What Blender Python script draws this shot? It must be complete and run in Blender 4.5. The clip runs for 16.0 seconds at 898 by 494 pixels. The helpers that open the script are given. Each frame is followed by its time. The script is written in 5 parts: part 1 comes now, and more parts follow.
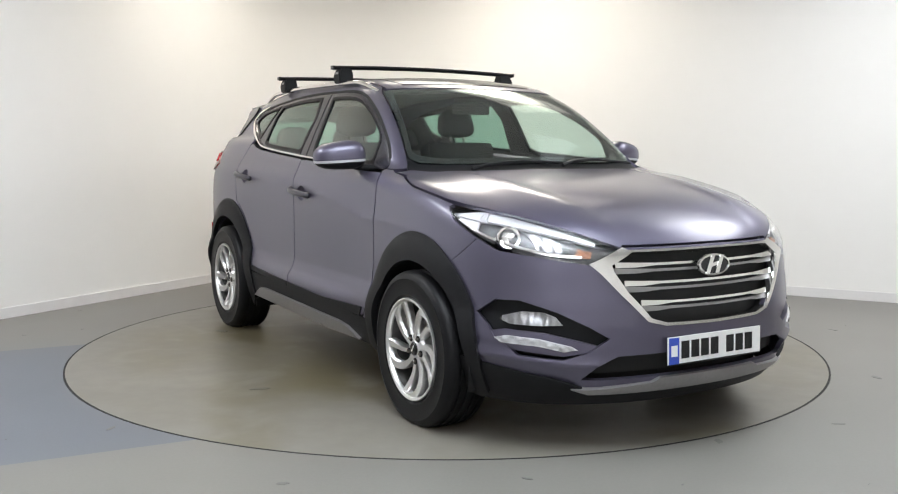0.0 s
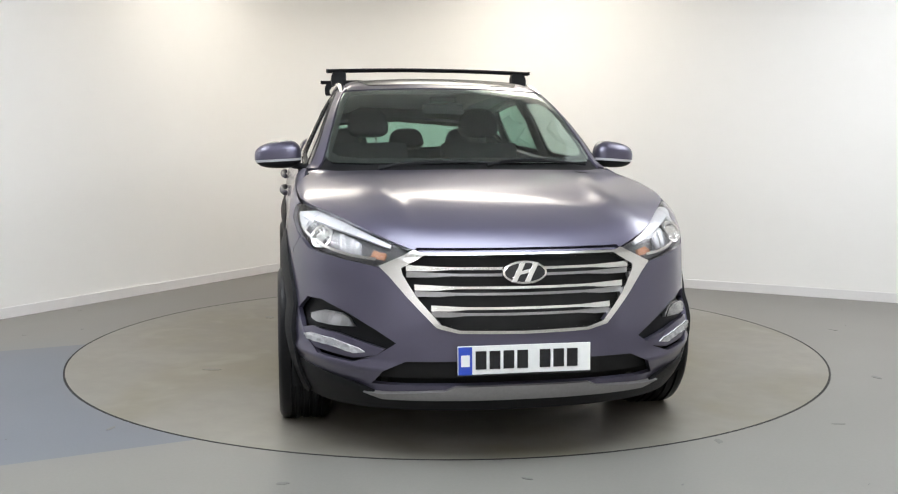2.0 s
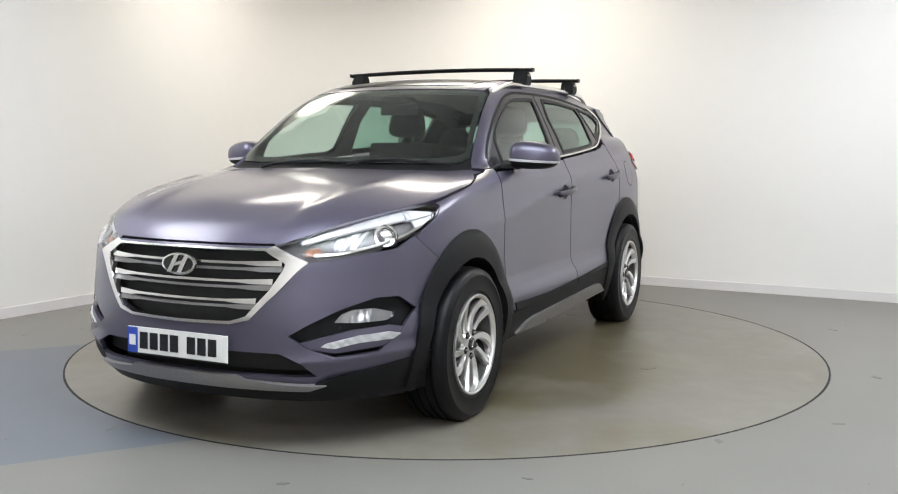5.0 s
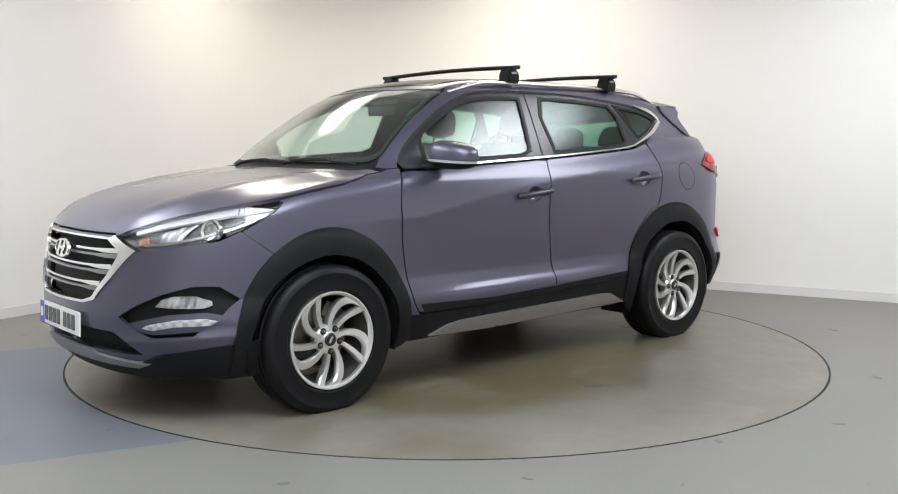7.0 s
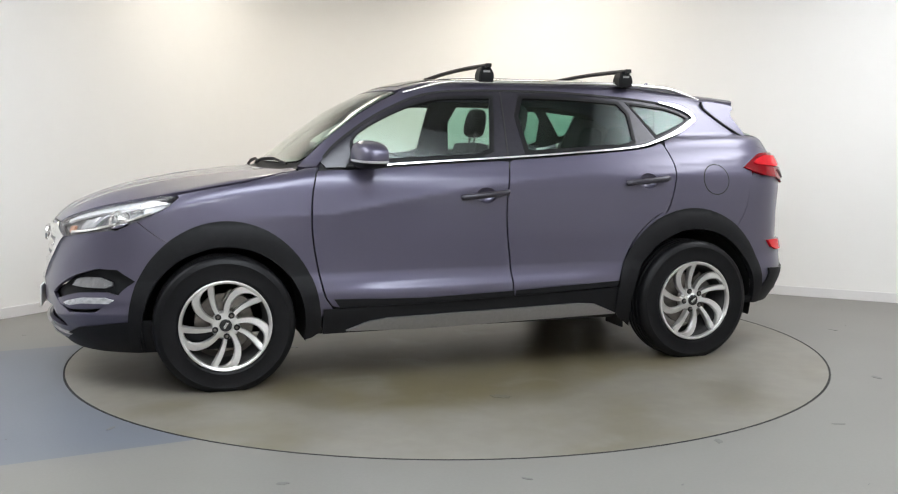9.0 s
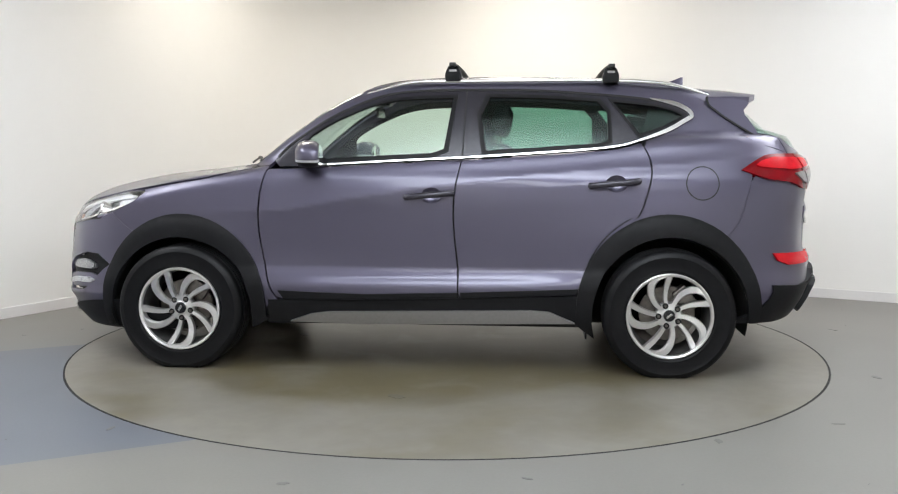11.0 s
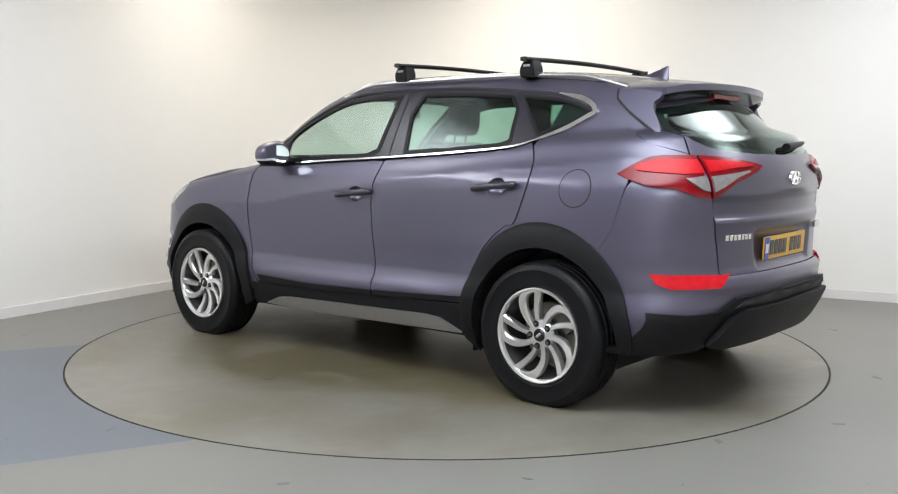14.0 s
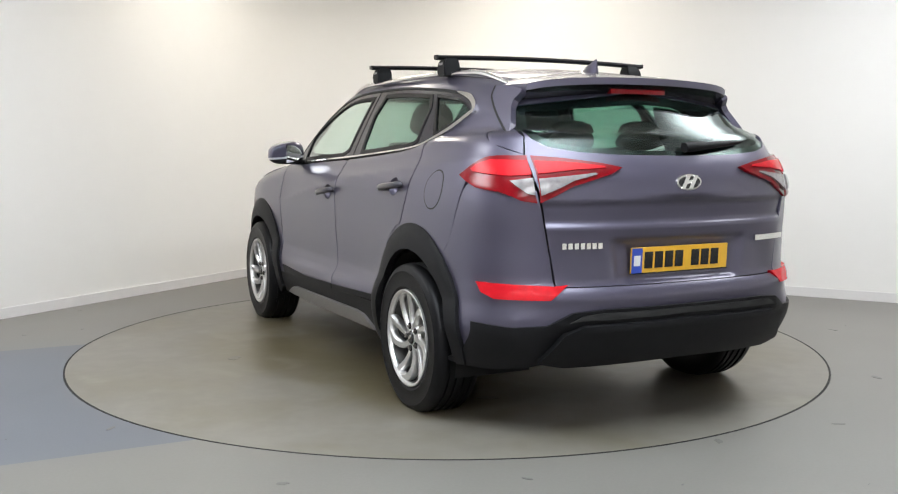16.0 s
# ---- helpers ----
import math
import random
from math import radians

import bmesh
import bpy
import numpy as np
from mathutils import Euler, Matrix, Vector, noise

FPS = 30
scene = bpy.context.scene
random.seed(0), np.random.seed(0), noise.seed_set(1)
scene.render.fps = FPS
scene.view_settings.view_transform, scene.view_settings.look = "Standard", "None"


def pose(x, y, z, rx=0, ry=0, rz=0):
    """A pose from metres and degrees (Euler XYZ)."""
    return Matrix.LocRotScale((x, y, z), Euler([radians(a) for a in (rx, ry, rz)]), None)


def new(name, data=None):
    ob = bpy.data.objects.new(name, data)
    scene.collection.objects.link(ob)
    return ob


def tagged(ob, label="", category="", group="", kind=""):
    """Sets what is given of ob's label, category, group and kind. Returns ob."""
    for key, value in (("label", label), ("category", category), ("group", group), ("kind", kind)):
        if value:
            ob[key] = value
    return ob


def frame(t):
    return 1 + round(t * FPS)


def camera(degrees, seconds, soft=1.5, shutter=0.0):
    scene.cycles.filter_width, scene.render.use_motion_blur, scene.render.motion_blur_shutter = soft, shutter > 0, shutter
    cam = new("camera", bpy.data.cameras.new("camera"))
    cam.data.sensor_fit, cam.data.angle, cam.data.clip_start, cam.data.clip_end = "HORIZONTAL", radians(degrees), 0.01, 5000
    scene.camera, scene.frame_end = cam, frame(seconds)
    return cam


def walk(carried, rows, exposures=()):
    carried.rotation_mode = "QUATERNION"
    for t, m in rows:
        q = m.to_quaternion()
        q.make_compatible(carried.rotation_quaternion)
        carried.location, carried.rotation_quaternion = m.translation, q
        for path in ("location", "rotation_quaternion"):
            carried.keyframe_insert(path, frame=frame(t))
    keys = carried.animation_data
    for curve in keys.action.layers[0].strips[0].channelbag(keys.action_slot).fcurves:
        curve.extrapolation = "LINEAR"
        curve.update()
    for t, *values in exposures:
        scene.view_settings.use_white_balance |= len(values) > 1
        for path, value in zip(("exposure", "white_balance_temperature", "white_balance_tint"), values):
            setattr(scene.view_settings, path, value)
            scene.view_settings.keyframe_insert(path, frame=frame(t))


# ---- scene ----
import mathutils.geometry as geo
from mathutils import bvhtree

cam = camera(50.95, 16.0, soft=1.15)
EYE = (0.0, -5.844, 1.233)
CAM_POSE = pose(*EYE, 90 - 6.157, 0, -0.106) @ pose(0, 0, 0, 0, 0, 0.081)
walk(cam, [(0.0, CAM_POSE), (16.0, CAM_POSE)], exposures=[(0.0, 0.0), (16.0, 0.0)])

# turn of the table in degrees, by seconds
TURN = [(0.0, 0.0), (0.25, -1.1), (0.5, -3.5), (1.0, -8.95), (1.5, -14.7), (2.0, -20.7), (2.5, -26.6), (3.0, -32.6), (3.5, -38.5),
        (4.0, -44.4), (4.5, -50.3), (5.0, -56.25), (5.2, -58.65), (6.2, -70.3), (7.3, -83.15), (8.0, -91.45), (8.5, -97.25), (9.2, -105.4),
        (10.2, -116.7), (11.3, -129.0), (12.0, -137.2), (12.5, -143.05), (13.0, -149.05), (13.5, -154.9), (14.0, -160.75), (14.5, -166.55),
        (15.0, -172.5), (15.5, -178.4), (16.0, -184.4)]
CAR_BASE = pose(-0.0456, -0.1196, 0, 0, 0, 120.507)

# ---------------------------------------------------------------- world
world = bpy.data.worlds.new("world")
scene.world = world
world.use_nodes = True
world.node_tree.nodes["Background"].inputs[0].default_value = (0.8, 0.85, 0.9, 1)
world.node_tree.nodes["Background"].inputs[1].default_value = 0.05


# ---------------------------------------------------------------- materials
def material(name, color, rough=0.5, metal=0.0, vary=0.15, scale=8.0, bump=0.0, bump_scale=200.0, coat=0.0, rough_vary=0.0, fine=11.0, **extra):
    m = bpy.data.materials.new(name)
    m.use_nodes = True
    nt = m.node_tree
    b = nt.nodes["Principled BSDF"]
    b.inputs["Roughness"].default_value = rough
    b.inputs["Metallic"].default_value = metal
    b.inputs["Coat Weight"].default_value = coat
    b.inputs["Coat Roughness"].default_value = 0.05
    for key, value in extra.items():
        b.inputs[key.replace("_", " ")].default_value = value
    tc = nt.nodes.new("ShaderNodeTexCoord")
    if vary:
        n1, n2 = nt.nodes.new("ShaderNodeTexNoise"), nt.nodes.new("ShaderNodeTexNoise")
        n1.inputs["Scale"].default_value, n2.inputs["Scale"].default_value = scale, scale * fine
        n1.inputs["Detail"].default_value = 3
        nt.links.new(tc.outputs["Object"], n1.inputs["Vector"])
        nt.links.new(tc.outputs["Object"], n2.inputs["Vector"])
        mix = nt.nodes.new("ShaderNodeMath")
        mix.operation = "MULTIPLY_ADD"
        mix.inputs[1].default_value = 0.35
        nt.links.new(n2.outputs["Fac"], mix.inputs[0])
        nt.links.new(n1.outputs["Fac"], mix.inputs[2])
        ramp = nt.nodes.new("ShaderNodeValToRGB")
        ramp.color_ramp.elements[0].position, ramp.color_ramp.elements[1].position = 0.4, 0.95
        ramp.color_ramp.elements[0].color = (*[c * (1 - vary) for c in color], 1)
        ramp.color_ramp.elements[1].color = (*[min(1, c * (1 + vary)) for c in color], 1)
        nt.links.new(mix.outputs[0], ramp.inputs["Fac"])
        nt.links.new(ramp.outputs["Color"], b.inputs["Base Color"])
        if rough_vary:
            mr = nt.nodes.new("ShaderNodeMapRange")
            mr.inputs["From Min"].default_value, mr.inputs["From Max"].default_value = 0.4, 0.95
            mr.inputs["To Min"].default_value, mr.inputs["To Max"].default_value = rough - rough_vary, rough + rough_vary
            nt.links.new(mix.outputs[0], mr.inputs["Value"])
            nt.links.new(mr.outputs[0], b.inputs["Roughness"])
    else:
        b.inputs["Base Color"].default_value = (*color, 1)
    if bump:
        n3, bp = nt.nodes.new("ShaderNodeTexNoise"), nt.nodes.new("ShaderNodeBump")
        n3.inputs["Scale"].default_value = bump_scale
        n3.inputs["Detail"].default_value = 3
        bp.inputs["Strength"].default_value = bump
        bp.inputs["Distance"].default_value = 0.01
        nt.links.new(tc.outputs["Object"], n3.inputs["Vector"])
        nt.links.new(n3.outputs["Fac"], bp.inputs["Height"])
        nt.links.new(bp.outputs["Normal"], b.inputs["Normal"])
    return m


def glow(name, color, strength):
    """A frosted diffuser with its lamp behind the middle: bright there, fading to the edges."""
    m = bpy.data.materials.new(name)
    m.use_nodes = True
    nt = m.node_tree
    b = nt.nodes["Principled BSDF"]
    b.inputs["Base Color"].default_value = (0.8, 0.8, 0.8, 1)
    b.inputs["Emission Color"].default_value = (*color, 1)
    tc, mp, gr, mr = (nt.nodes.new("ShaderNode" + k) for k in ("TexCoord", "Mapping", "TexGradient", "MapRange"))
    mp.inputs["Location"].default_value = (-1, -1, 0)
    mp.inputs["Scale"].default_value = (2, 2, 0)
    gr.gradient_type = "SPHERICAL"
    mr.interpolation_type = "SMOOTHSTEP"
    mr.inputs["From Max"].default_value = 0.75
    mr.inputs["To Min"].default_value, mr.inputs["To Max"].default_value = strength * 0.06, strength
    nt.links.new(tc.outputs["Generated"], mp.inputs["Vector"])
    nt.links.new(mp.outputs["Vector"], gr.inputs["Vector"])
    nt.links.new(gr.outputs["Fac"], mr.inputs["Value"])
    nt.links.new(mr.outputs[0], b.inputs["Emission Strength"])
    return m


def stained_paint(name, clean, stain, pale):
    """Worn floor paint: brown drip stains, deepened towards the middle as shade under the car, pale dried patches,
    grain, wet gloss on the stains.
    """
    m = bpy.data.materials.new(name)
    m.use_nodes = True
    nt = m.node_tree
    b = nt.nodes["Principled BSDF"]
    b.inputs["Specular IOR Level"].default_value = 0.45

    def node(kind, **values):
        n = nt.nodes.new("ShaderNode" + kind)
        for k, v in values.items():
            n.inputs[k.replace("_", " ")].default_value = v
        return n

    def math_node(op, a, c):
        n = nt.nodes.new("ShaderNodeMath")
        n.operation = op
        for i, v in enumerate((a, c)):
            if isinstance(v, (int, float)):
                n.inputs[i].default_value = v
            else:
                nt.links.new(v, n.inputs[i])
        return n.outputs[0]

    def ranged(value, lo, hi, to_lo=0.0, to_hi=1.0):
        n = node("MapRange", From_Min=lo, From_Max=hi, To_Min=to_lo, To_Max=to_hi)
        n.interpolation_type = "SMOOTHSTEP"
        nt.links.new(value, n.inputs["Value"])
        return n.outputs[0]

    def noise(scale, detail=4, rough=0.55, warp=0.0):
        n = node("TexNoise", Scale=scale, Detail=detail, Roughness=rough, Distortion=warp)
        nt.links.new(tc.outputs["Object"], n.inputs["Vector"])
        return n.outputs["Fac"]

    def mixed(fac, a, c):
        n = nt.nodes.new("ShaderNodeMix")
        n.data_type = "RGBA"
        nt.links.new(fac, n.inputs[0])
        for i, v in ((6, a), (7, c)):
            if isinstance(v, tuple):
                n.inputs[i].default_value = (*v, 1)
            else:
                nt.links.new(v, n.inputs[i])
        return n.outputs[2]
    tc = nt.nodes.new("ShaderNodeTexCoord")
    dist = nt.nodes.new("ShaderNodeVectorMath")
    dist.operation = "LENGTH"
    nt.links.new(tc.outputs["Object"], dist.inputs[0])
    # deepens the stain colour near the centre, painting in the car's shade too
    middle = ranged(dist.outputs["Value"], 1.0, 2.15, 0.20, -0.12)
    stain_and_shade = ranged(math_node("ADD", noise(1.3, 4, 0.5, 0.4), middle), 0.33, 0.70)
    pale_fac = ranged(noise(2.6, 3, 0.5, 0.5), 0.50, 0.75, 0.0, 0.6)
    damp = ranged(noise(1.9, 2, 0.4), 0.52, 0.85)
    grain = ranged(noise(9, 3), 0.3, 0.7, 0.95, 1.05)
    col = mixed(stain_and_shade, clean, stain)
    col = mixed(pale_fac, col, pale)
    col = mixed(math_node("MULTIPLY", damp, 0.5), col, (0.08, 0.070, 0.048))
    out = nt.nodes.new("ShaderNodeVectorMath")
    out.operation = "SCALE"
    nt.links.new(col, out.inputs[0])
    nt.links.new(grain, out.inputs["Scale"])
    nt.links.new(out.outputs[0], b.inputs["Base Color"])
    nt.links.new(ranged(math_node("ADD", stain_and_shade, damp), 0.0, 1.2, 0.38, 0.295), b.inputs["Roughness"])
    return m


PAINT = material("metallic_paint", (0.096, 0.088, 0.132), 0.42, 0.7, 0.05, 900, coat=0.8, Coat_Roughness=0.13)
HANDLE = material("dark_handle_paint", (0.040, 0.037, 0.050), 0.35, 0.4, 0.06, 200, coat=0.3)
REDBAND = material("bright_red_lens", (0.56, 0.010, 0.018), 0.2, 0, 0.15, 25, coat=0.1, Specular_IOR_Level=0.15)
PILLAR = material("black_pillar_film", (0.028, 0.026, 0.034), 0.22, 0.1, 0.08, 40)
# silver barrel behind the spokes, its shade put into a darker colour
BARREL = material("shade_darkened_rim_barrel", (0.10, 0.098, 0.095), 0.5, 0.6, 0.3, 25)
CLAD = material("black_grained_plastic", (0.0085, 0.0085, 0.0095), 0.5, 0, 0.15, 30, bump=0.05, bump_scale=700, Specular_IOR_Level=0.17)
BLACK = material("gloss_black", (0.012, 0.012, 0.013), 0.12, 0, 0.1, 20)
DARK = material("matt_black", (0.012, 0.012, 0.012), 0.8, 0, 0.2, 20)
CHROME = material("satin_chrome", (0.80, 0.79, 0.77), 0.16, 1.0, 0.03, 40)
GREYTRIM = material("silver_trim", (0.30, 0.29, 0.29), 0.36, 0.7, 0.06, 60)
ALLOY = material("alloy_silver", (0.70, 0.69, 0.68), 0.30, 0.85, 0.05, 60, coat=0.4)
RUBBER = material("tyre_rubber", (0.006, 0.006, 0.0068), 0.42, 0, 0.25, 25, bump=0.05, bump_scale=300, Specular_IOR_Level=0.18)
STEEL = material("brake_steel", (0.22, 0.20, 0.18), 0.45, 0.9, 0.25, 30)
GLASS = material("clear_glass", (0.80, 0.93, 0.88), 0.0, 0, 0, Transmission_Weight=1.0, IOR=1.45)
TINT = material("privacy_glass", (0.36, 0.58, 0.50), 0.0, 0, 0, Transmission_Weight=1.0, IOR=1.45)
LENS = material("clear_lens", (0.97, 0.97, 0.97), 0.02, 0, 0, Transmission_Weight=1.0, IOR=1.25)
REFLECTOR = material("lamp_reflector", (0.34, 0.34, 0.35), 0.3, 0.8, 0.05, 80)
WHITEREF = material("lamp_white", (0.62, 0.62, 0.64), 0.35, 0.2, 0.04, 90)
CLEARGREY = material("grey_clear_lens", (0.24, 0.22, 0.22), 0.22, 0.2, 0.2, 60, coat=0.5)
HOUSING = material("dark_grey_lamp_housing", (0.11, 0.11, 0.115), 0.3, 0.3, 0.15, 40)
AMBER = material("amber_lens", (0.42, 0.21, 0.13), 0.2, 0, 0.1, 90)
REDLENS = material("red_lens", (0.20, 0.002, 0.006), 0.14, 0, 0.2, 14, coat=0.35, Specular_IOR_Level=0.22)
CLOTH = material("dark_seat_cloth", (0.035, 0.034, 0.036), 0.9, 0, 0.25, 60, bump=0.2, bump_scale=500)
CABIN = material("dark_cabin_plastic", (0.040, 0.040, 0.042), 0.65, 0, 0.15, 30, bump=0.08, bump_scale=500)
LINING = material("grey_headlining", (0.30, 0.29, 0.27), 0.9, 0, 0.08, 20)
PLATEW = material("white_plate", (0.74, 0.74, 0.72), 0.3, 0, 0.04, 30)
PLATEY = material("yellow_plate", (0.72, 0.40, 0.03), 0.3, 0, 0.05, 30)
PLATEBLUE = material("blue_plate_band", (0.02, 0.06, 0.40), 0.3, 0, 0.05, 30)
WALLPAINT = material("wall_paint", (0.82, 0.805, 0.775), 0.7, 0, 0.015, 0.8, bump=0.02, bump_scale=120)
CEILPAINT = material("ceiling_paint", (0.82, 0.82, 0.80), 0.8, 0, 0.02, 1.0)
SKIRT = material("skirting_paint", (0.72, 0.70, 0.69), 0.45, 0, 0.03, 3)
FLOOR = material("grey_beige_floor_paint", (0.178, 0.170, 0.156), 0.42, 0, 0.10, 0.6, fine=120, Specular_IOR_Level=0.4)
FLOORBLUE = material("blue_grey_floor_paint", (0.118, 0.127, 0.150), 0.42, 0, 0.11, 0.7, fine=120, Specular_IOR_Level=0.4)
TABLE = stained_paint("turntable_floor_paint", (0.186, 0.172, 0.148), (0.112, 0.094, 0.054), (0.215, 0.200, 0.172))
WARM = glow("warm_lamp_diffuser", (1.0, 0.93, 0.82), 12.3)
COOL = glow("cool_lamp_diffuser", (0.92, 0.95, 1.0), 10.4)
COOLSOFT = glow("cool_soft_lamp_diffuser", (0.86, 0.93, 1.0), 10.0)
SCUFF = material("floor_scuff", (0.105, 0.102, 0.096), 0.4, 0, 0.15, 30)


# ---------------------------------------------------------------- building helpers
def mesh_from(name, bm, mats):
    me = bpy.data.meshes.new(name)
    bm.to_mesh(me)
    bm.free()
    for m in mats if isinstance(mats, (list, tuple)) else [mats]:
        me.materials.append(m)
    return me


def part(name, bm, mat, parent=None, label="", smooth=None):
    """One mesh object out of a bmesh (or a ready mesh) under its thing."""
    me = bm if isinstance(bm, bpy.types.Mesh) else mesh_from(name, bm, mat)
    if smooth is not None:
        me.set_sharp_from_angle(angle=radians(smooth))
        me.polygons.foreach_set("use_smooth", [True] * len(me.polygons))
    ob = new(name, me)
    if parent is not None:
        ob.parent = parent
    if label:
        ob["label"] = label
    return ob


def box(bm, x0, x1, y0, y1, z0, z1, bevel=0.0, m=None):
    r = bmesh.ops.create_cube(bm, size=1.0)
    vs = r["verts"]
    for v in vs:
        v.co = Vector(((x0 + x1) / 2 + v.co.x * (x1 - x0), (y0 + y1) / 2 + v.co.y * (y1 - y0), (z0 + z1) / 2 + v.co.z * (z1 - z0)))
    if m is not None:
        bmesh.ops.transform(bm, matrix=m, verts=vs)
    if bevel:
        es = list({e for v in vs for e in v.link_edges})
        bmesh.ops.bevel(bm, geom=es, offset=bevel, segments=2, affect="EDGES", profile=0.7)
    return bm


def boxed(x0, x1, y0, y1, z0, z1, bevel=0.0, m=None):
    return box(bmesh.new(), x0, x1, y0, y1, z0, z1, bevel, m)


def lathe(profile, n=48, axis="y"):
    """Turn a closed or open (radius, along) profile about an axis."""
    bm = bmesh.new()
    rings = []
    for k in range(n):
        a = 2 * math.pi * k / n
        ring = []
        for r, h in profile:
            ring.append(bm.verts.new((r * math.cos(a), h, r * math.sin(a)) if axis == "y" else (r * math.cos(a), r * math.sin(a), h)))
        rings.append(ring)
    for k in range(n):
        a, b = rings[k], rings[(k + 1) % n]
        for j in range(len(profile) - 1):
            bm.faces.new((a[j], b[j], b[j + 1], a[j + 1]))
    bmesh.ops.remove_doubles(bm, verts=bm.verts, dist=1e-5)
    bmesh.ops.recalc_face_normals(bm, faces=bm.faces)
    return bm


def tube(points, radius, n=8, flat=1.0):
    """A closed round or flattened bar along points."""
    bm = bmesh.new()
    pts = [Vector(p) for p in points]
    rings = []
    for i, p in enumerate(pts):
        t = (pts[min(i + 1, len(pts) - 1)] - pts[max(i - 1, 0)]).normalized()
        side = t.cross(Vector((0, 0, 1)))
        side = side.normalized() if side.length > 1e-4 else Vector((1, 0, 0))
        up = side.cross(t)
        r = radius[i] if isinstance(radius, (list, tuple)) else radius
        rings.append([bm.verts.new(p + side * math.cos(2 * math.pi * k / n) * r + up * math.sin(2 * math.pi * k / n) * r * flat) for k in range(n)])
    for a, b in zip(rings, rings[1:]):
        for k in range(n):
            bm.faces.new((a[k], a[(k + 1) % n], b[(k + 1) % n], b[k]))
    bm.faces.new(rings[0][::-1])
    bm.faces.new(rings[-1])
    bmesh.ops.recalc_face_normals(bm, faces=bm.faces)
    return bm


def curve(pts, n=6):
    """A smooth open line through points."""
    p = np.array(pts, float)
    p = np.vstack([2 * p[0] - p[1], p, 2 * p[-1] - p[-2]])
    out = []
    for i in range(1, len(p) - 2):
        for k in range(n):
            t = k / n
            a, b, c, d = p[i - 1], p[i], p[i + 1], p[i + 2]
            out.append(0.5 * (2 * b + (c - a) * t + (2 * a - 5 * b + 4 * c - d) * t * t + (3 * b - a - 3 * c + d) * t ** 3))
    out.append(p[-2])
    return np.array(out)


def inside(poly, q):
    """Which of the points q lie inside the polygon."""
    x, y = q[:, 0], q[:, 1]
    res = np.zeros(len(q), bool)
    a = poly
    b = np.roll(poly, -1, 0)
    for (x0, y0), (x1, y1) in zip(a, b):
        cross = (y0 > y) != (y1 > y)
        with np.errstate(divide="ignore", invalid="ignore"):
            res ^= cross & (x < (x1 - x0) * (y - y0) / (y1 - y0 + 1e-15) + x0)
    return res


def resample(poly, step, closed=True):
    p = np.array(poly, float)
    out = []
    n = len(p)
    for i in range(n if closed else n - 1):
        a, b = p[i], p[(i + 1) % n]
        k = max(1, int(math.ceil(np.linalg.norm(b - a) / step)))
        out += [a + (b - a) * j / k for j in range(k)]
    if not closed:
        out.append(p[-1])
    out = np.array(out)
    keep = [0]
    for i in range(1, len(out)):
        if np.linalg.norm(out[i] - out[keep[-1]]) > 1e-4:
            keep.append(i)
    return out[keep]


def triangulate(outline, holes=(), step=0.03):
    loops = [resample(outline, step)] + [resample(h, step) for h in holes]
    pts, edges = [], []
    for lp in loops:
        k = len(pts)
        pts += [tuple(p) for p in lp]
        edges += [(k + i, k + (i + 1) % len(lp)) for i in range(len(lp))]
    edge_pts = np.array(pts)
    lo, hi = edge_pts.min(0), edge_pts.max(0)
    gx, gy = np.meshgrid(np.arange(lo[0] + step / 2, hi[0], step), np.arange(lo[1] + step / 2, hi[1], step))
    grid = np.stack([gx.ravel(), gy.ravel()], 1)
    grid = grid[inside(loops[0], grid)]
    for h in loops[1:]:
        grid = grid[~inside(h, grid)]
    if len(grid):
        near = np.array([((edge_pts - g) ** 2).sum(1).min() for g in grid])
        grid = grid[near > (0.45 * step) ** 2]
    allp = [Vector(p) for p in pts] + [Vector(g) for g in grid]
    v, _, f, *_ = geo.delaunay_2d_cdt(allp, edges, [], 0, 1e-6)
    v = np.array([tuple(q) for q in v])
    f = np.array([t for t in f if len(t) == 3])
    c = v[f].mean(1)
    ok = inside(loops[0], c)
    for h in loops[1:]:
        ok &= ~inside(h, c)
    return v, f[ok]


# ---------------------------------------------------------------- the room
CORNER, LDIR, RDIR = Vector((-1.25, 4.11)), Vector((-0.5, -0.866)), Vector((0.88, -0.475))
CEIL_Z = 3.05


def wall_plan():
    """Plan of the walls: two long walls that meet in a rounded corner, closed far behind the camera."""
    r = 1.1
    a, b = CORNER + LDIR * r, CORNER + RDIR * r
    pts = [CORNER + LDIR * 11.0]
    pts += [a * (1 - t) ** 2 + CORNER * 2 * t * (1 - t) + b * t * t for t in [k / 12 for k in range(13)]]
    pts += [CORNER + RDIR * 9.0, CORNER + RDIR * 9.0 + LDIR * 11.0]
    return pts


